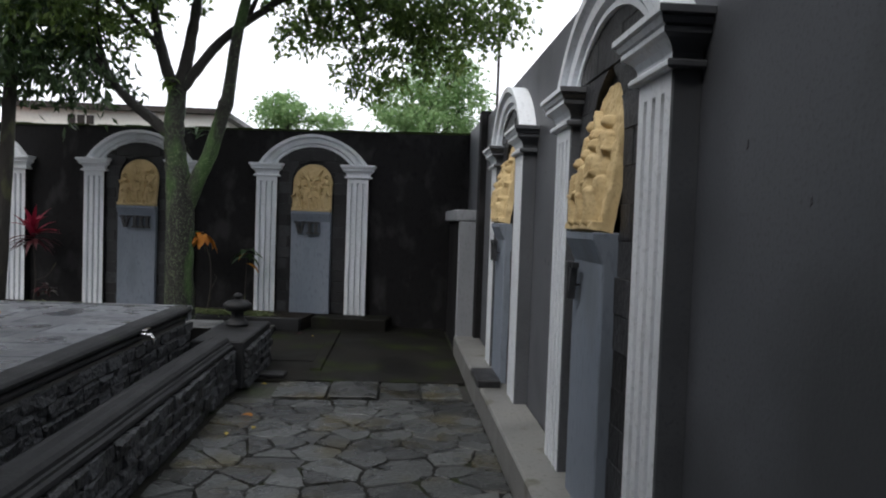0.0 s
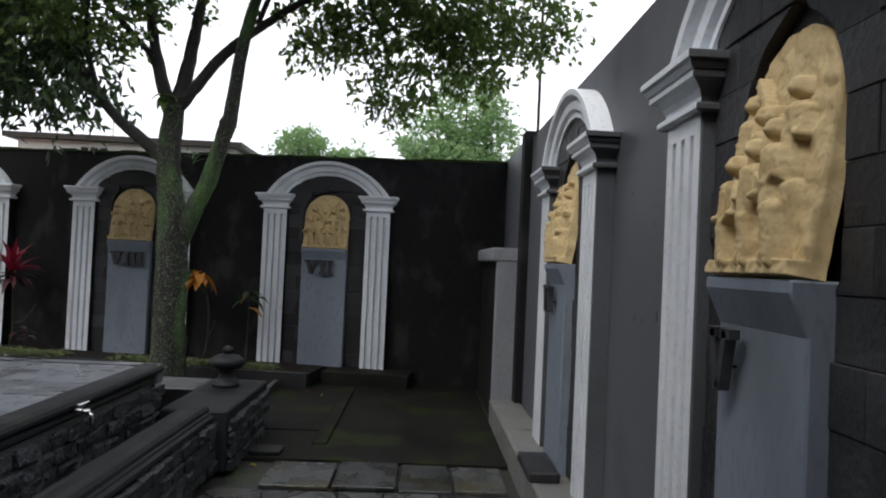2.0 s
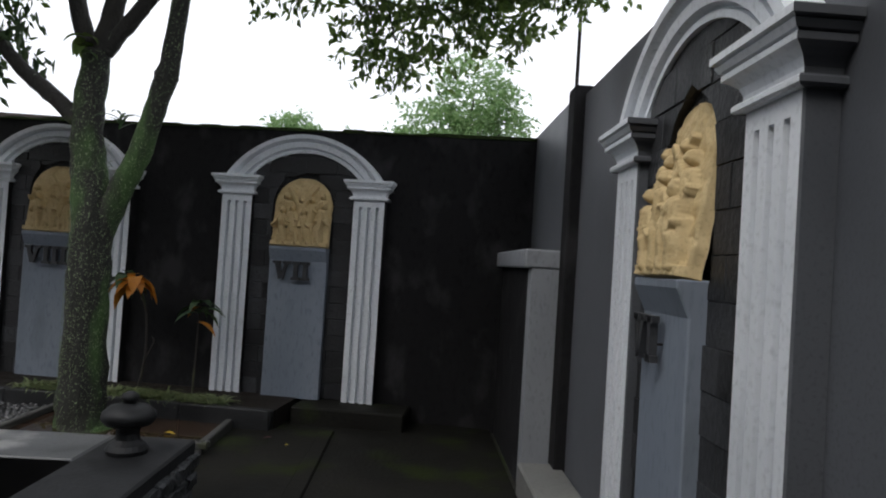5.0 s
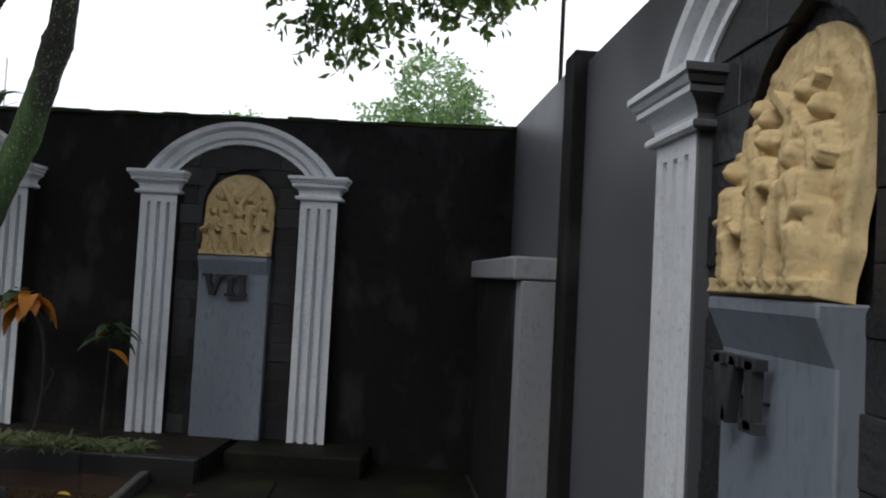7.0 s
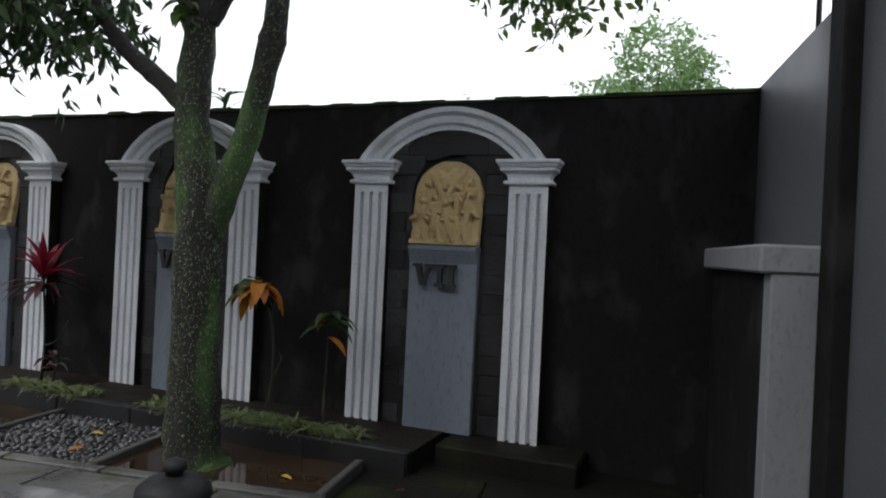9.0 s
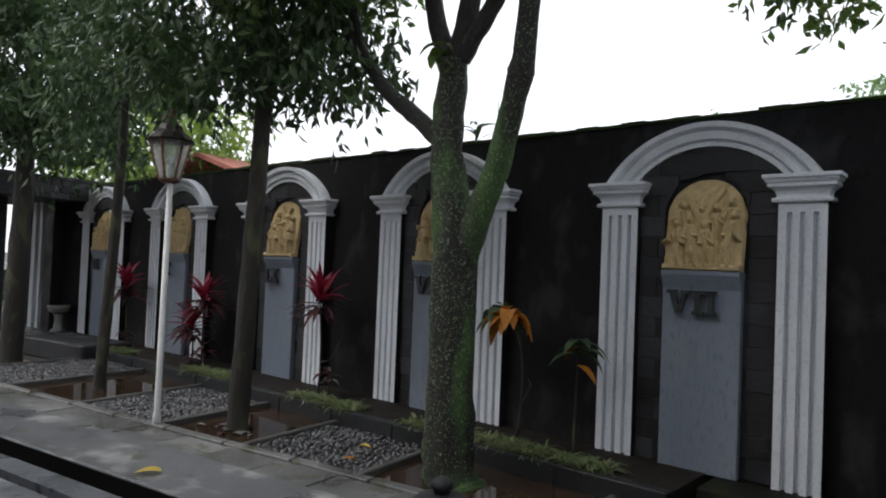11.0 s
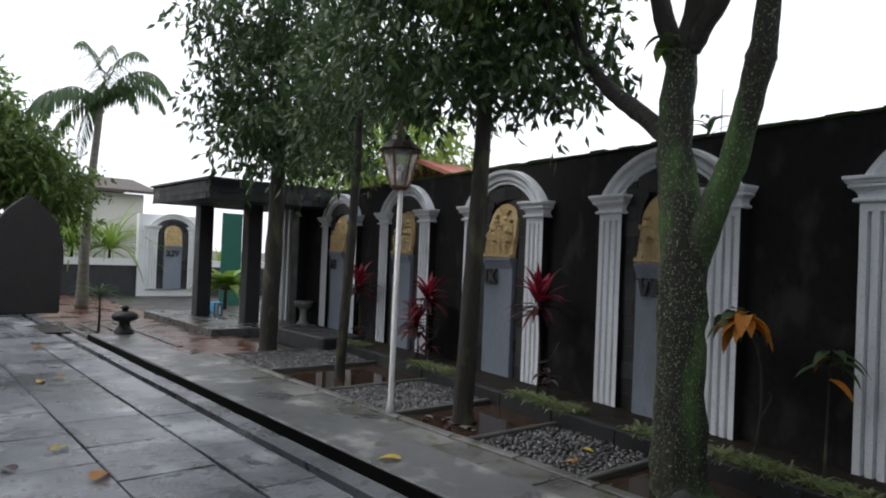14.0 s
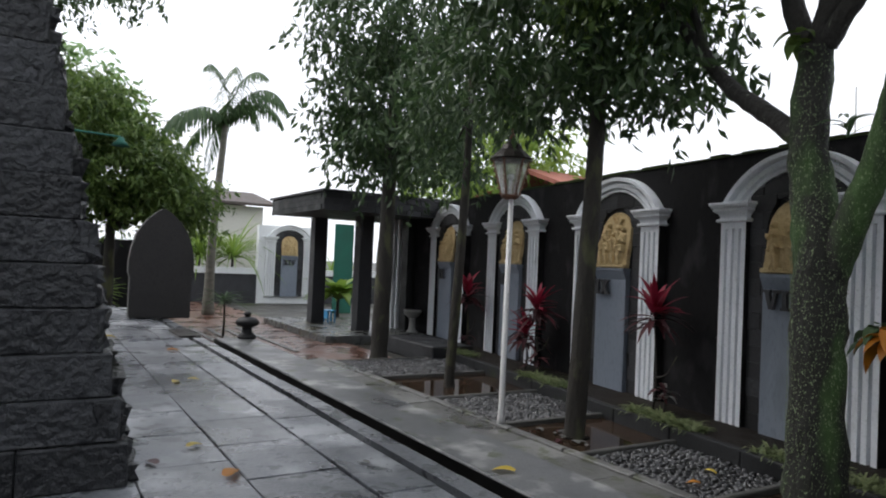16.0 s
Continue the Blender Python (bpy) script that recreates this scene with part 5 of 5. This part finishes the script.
# path stones beyond the trough
paths = thing("path_paving", None, "patchy worn grey path stones with pale streaks", "paving", kind="structure")
slabs = [slab_mesh("path_stone", 0.52, 0.35, 0.035, "path", 220 + i, 0.004, 0.006) for i in range(4)]
for j in range(3):
    for i in range(15):
        piece("path_stone", slabs[(i + j * 2) % 4], paths, pose(-2.0 - i * 0.527 - (0.25 if j % 2 else 0), 7.42 + j * 0.36, 0.046 + rnd.uniform(-0.004, 0.004), rnd.uniform(-.5, .5), rnd.uniform(-.5, .5), rnd.uniform(-1, 1)))
edge = slab_mesh("edge_stone", 0.7, 0.09, 0.05, "path", 230, 0.004, 0.008)
for i in range(11):
    piece("edge_stone", edge, paths, pose(-2.0 - i * 0.71, 8.36, 0.05, 0, 0, rnd.uniform(-.6, .6)))

# rough stone facing of the trough wall and of the platform
facing = thing("trough_facing", None, "rough dark stone facing with moss under the trough rim", "stone facing", kind="structure")
blocks = [slab_mesh("facing_stone", 0.15, 0.045, 0.078, "rough_stone", 300 + i, 0.009, 0.012) for i in range(6)]
for row in range(4):
    y = 1.6 + (row % 2) * 0.08
    while y < 6.1:
        w = rnd.uniform(0.7, 1.3)
        piece("facing_stone", rnd.choice(blocks), facing, pose(-1.5 + rnd.uniform(-0.008, 0.01), y + 0.075 * w, 0.002 + row * 0.084, rnd.uniform(-3, 3), rnd.uniform(-3, 3), 90) @ Matrix.Diagonal((w, 1, 1, 1)))
        y += 0.154 * w
    y = 6.15
    while y < 7.15:
        w = rnd.uniform(0.7, 1.3)
        piece("facing_stone", rnd.choice(blocks), facing, pose(-1.405 + rnd.uniform(-0.008, 0.01), y + 0.075 * w, 0.002 + row * 0.084, rnd.uniform(-3, 3), rnd.uniform(-3, 3), 90) @ Matrix.Diagonal((w, 1, 1, 1)))
        y += 0.154 * w
facing = thing("platform_facing", None, "rough dark stone facing under the platform edge", "stone facing", kind="structure")
for row in range(5):
    y = 2.2 + (row % 2) * 0.08
    while y < 6.15:
        w = rnd.uniform(0.8, 1.4)
        piece("facing_stone", rnd.choice(blocks), facing, pose(-1.9 + rnd.uniform(-0.01, 0.012), y + 0.075 * w, 0.125 + row * 0.085, rnd.uniform(-3, 3), rnd.uniform(-3, 3), 90) @ Matrix.Diagonal((w, 1, 1, 1)))
        y += 0.154 * w
# black sheet added over the rim's inner side: the gap's darkness as colour
tagged(part("trough_lining", boxes((-9.6, -1.87, 6.805, 6.817, 0.06, 0.396)), "gap_black"), "black sheet standing in for the dark inside the trough", "trough", kind="structure")

# irregular flagstones of the walk
flags = thing("flagstone_walk", None, "wet irregular flagstones with mossy joints", "paving", kind="structure")


def clip(poly, px_, py_, nx, ny):
    out = []
    for i in range(len(poly)):
        a, b = poly[i], poly[(i + 1) % len(poly)]
        da, db = (a[0] - px_) * nx + (a[1] - py_) * ny, (b[0] - px_) * nx + (b[1] - py_) * ny
        if da <= 0:
            out.append(a)
        if (da < 0) != (db < 0) and da != db:
            k = da / (da - db)
            out.append((a[0] + (b[0] - a[0]) * k, a[1] + (b[1] - a[1]) * k))
    return out


rnd = random.Random(77)
seeds = []
y = 1.9
while y < 5.85:
    x = -1.38 + rnd.random() * 0.15
    while x < 0.47:
        seeds.append((x + rnd.uniform(-.11, .11), y + rnd.uniform(-.1, .1)))
        x += rnd.uniform(0.16, 0.48)
    y += 0.19
for i, (sx, sy) in enumerate(seeds):
    poly = [(-1.44, 1.75), (0.475, 1.75), (0.475, 5.84), (-1.44, 5.84)]
    for j, (qx, qy) in enumerate(seeds):
        if i != j and abs(qx - sx) < 0.9 and abs(qy - sy) < 0.9:
            d = math.hypot(qx - sx, qy - sy)
            poly = clip(poly, (sx + qx) / 2 - (qx - sx) / d * 0.006, (sy + qy) / 2 - (qy - sy) / d * 0.006, qx - sx, qy - sy)
            if len(poly) < 3:
                break
    if len(poly) < 3:
        continue
    h = rnd.uniform(0.001, 0.009)
    tilt = (rnd.uniform(-.016, .016), rnd.uniform(-.016, .016))
    fine = []
    for k in range(len(poly)):
        (ax, ay), (bx, by) = poly[k], poly[(k + 1) % len(poly)]
        for q in (0.12, 0.37, 0.63, 0.88):
            fine.append((ax + (bx - ax) * q + rnd.uniform(-.007, .007), ay + (by - ay) * q + rnd.uniform(-.007, .007)))
    poly = fine
    n = len(poly)
    top = [(sx + (x - sx) * 0.97, sy + (y - sy) * 0.97, h + (x - sx) * tilt[0] + (y - sy) * tilt[1]) for x, y in poly]
    mid = [(x, y, h - 0.008 + (x - sx) * tilt[0] + (y - sy) * tilt[1]) for x, y in poly]
    low = [(x, y, -0.02) for x, y in poly]
    faces = [tuple(range(n))] + [(a + k, a + n + k, a + n + (k + 1) % n, a + (k + 1) % n) for a in (0, n) for k in range(n)]
    pydata("flagstone", top + mid + low, faces, "flag", flags)
for x0, x1, y0, y1 in ((-1.15, -0.72, 5.9, 6.4), (-0.7, -0.3, 5.92, 6.45), (-0.28, 0.05, 5.87, 6.42), (0.07, 0.4, 5.9, 6.4)):
    part("flagstone", boxes((x0, x1, y0, y1, -0.02, 0.012), bevel=0.006), "flag", flags)
tagged(part("loose_slab", boxes((-1.38, -1.15, 6.55, 6.72, 0.001, 0.035), bevel=0.006), "coping"), "small dark stone slab lying by the trough", "stone slab")


# fallen leaves
def fallen(x, y, z, L, material, seed, label):
    rnd = random.Random(seed)
    a = rnd.uniform(0, 6.3)
    verts, faces = [], []
    blade(verts, faces, (0, 0, 0.004), (math.cos(a), math.sin(a), 0.25), L, L * 0.55, 0.5, 5)
    ob = tagged(pydata("fallen_leaf", verts, faces, material, smooth=True), label, "leaf", "fallen leaves")
    ob.matrix_basis = pose(x, y, z)


rl = random.Random(9)
LITTER = [(-4.93 + rl.gauss(0, .16), 8.72 + rl.gauss(0, .1), 0.038, rl.uniform(.06, .12), rl.choice(("path", "leaf_maroon", "path"))) for i in range(14)]
for i, (x, y, z, L, m) in enumerate((*LITTER, (-1.17, 5.28, 0.016, 0.1, "leaf_orange"), (-1.25, 4.9, 0.016, 0.05, "leaf_yellow"), (-1.1, 5.0, 0.016, 0.05, "leaf_yellow"), (-1.3, 6.3, 0.005, 0.06, "leaf_yellow"),
                                     (-1.2, 6.6, 0.003, 0.05, "leaf_yellow"), (-3.35, 6.98, 0.402, 0.13, "leaf_yellow"), (-3.7, 9.0, 0.075, 0.1, "leaf_yellow"), (-3.5, 8.7, 0.075, 0.1, "leaf_orange"),
                                     (-2.95, 5.35, 0.69, 0.11, "leaf_orange"), (-3.4, 5.3, 0.69, 0.08, "leaf_yellow"), (-3.2, 5.15, 0.69, 0.08, "leaf_maroon"), (-4.9, 5.5, 0.69, 0.09, "leaf_yellow"),
                                     (-5.0, 5.6, 0.69, 0.08, "leaf_yellow"), (-3.6, 5.05, 0.69, 0.1, "path"), (-6.4, 5.7, 0.69, 0.1, "leaf_orange"), (-2.9, 5.9, 0.69, 0.06, "path"), (-7.4, 5.3, 0.69, 0.12, "leaf_yellow"),
                                     (-2.1, 8.75, 0.037, 0.09, "leaf_yellow"), (-1.3, 8.8, 0.032, 0.07, "leaf_maroon"), (-1.15, 8.6, 0.032, 0.05, "leaf_yellow"))):
    fallen(x, y, z, L, m, 400 + i, {"leaf_orange": "orange fallen leaf on the wet stone", "leaf_yellow": "yellow fallen leaf on the wet stone", "leaf_maroon": "dark red fallen leaf on the wet stone", "path": "pale dry fallen leaf on the wet stone"}[m])
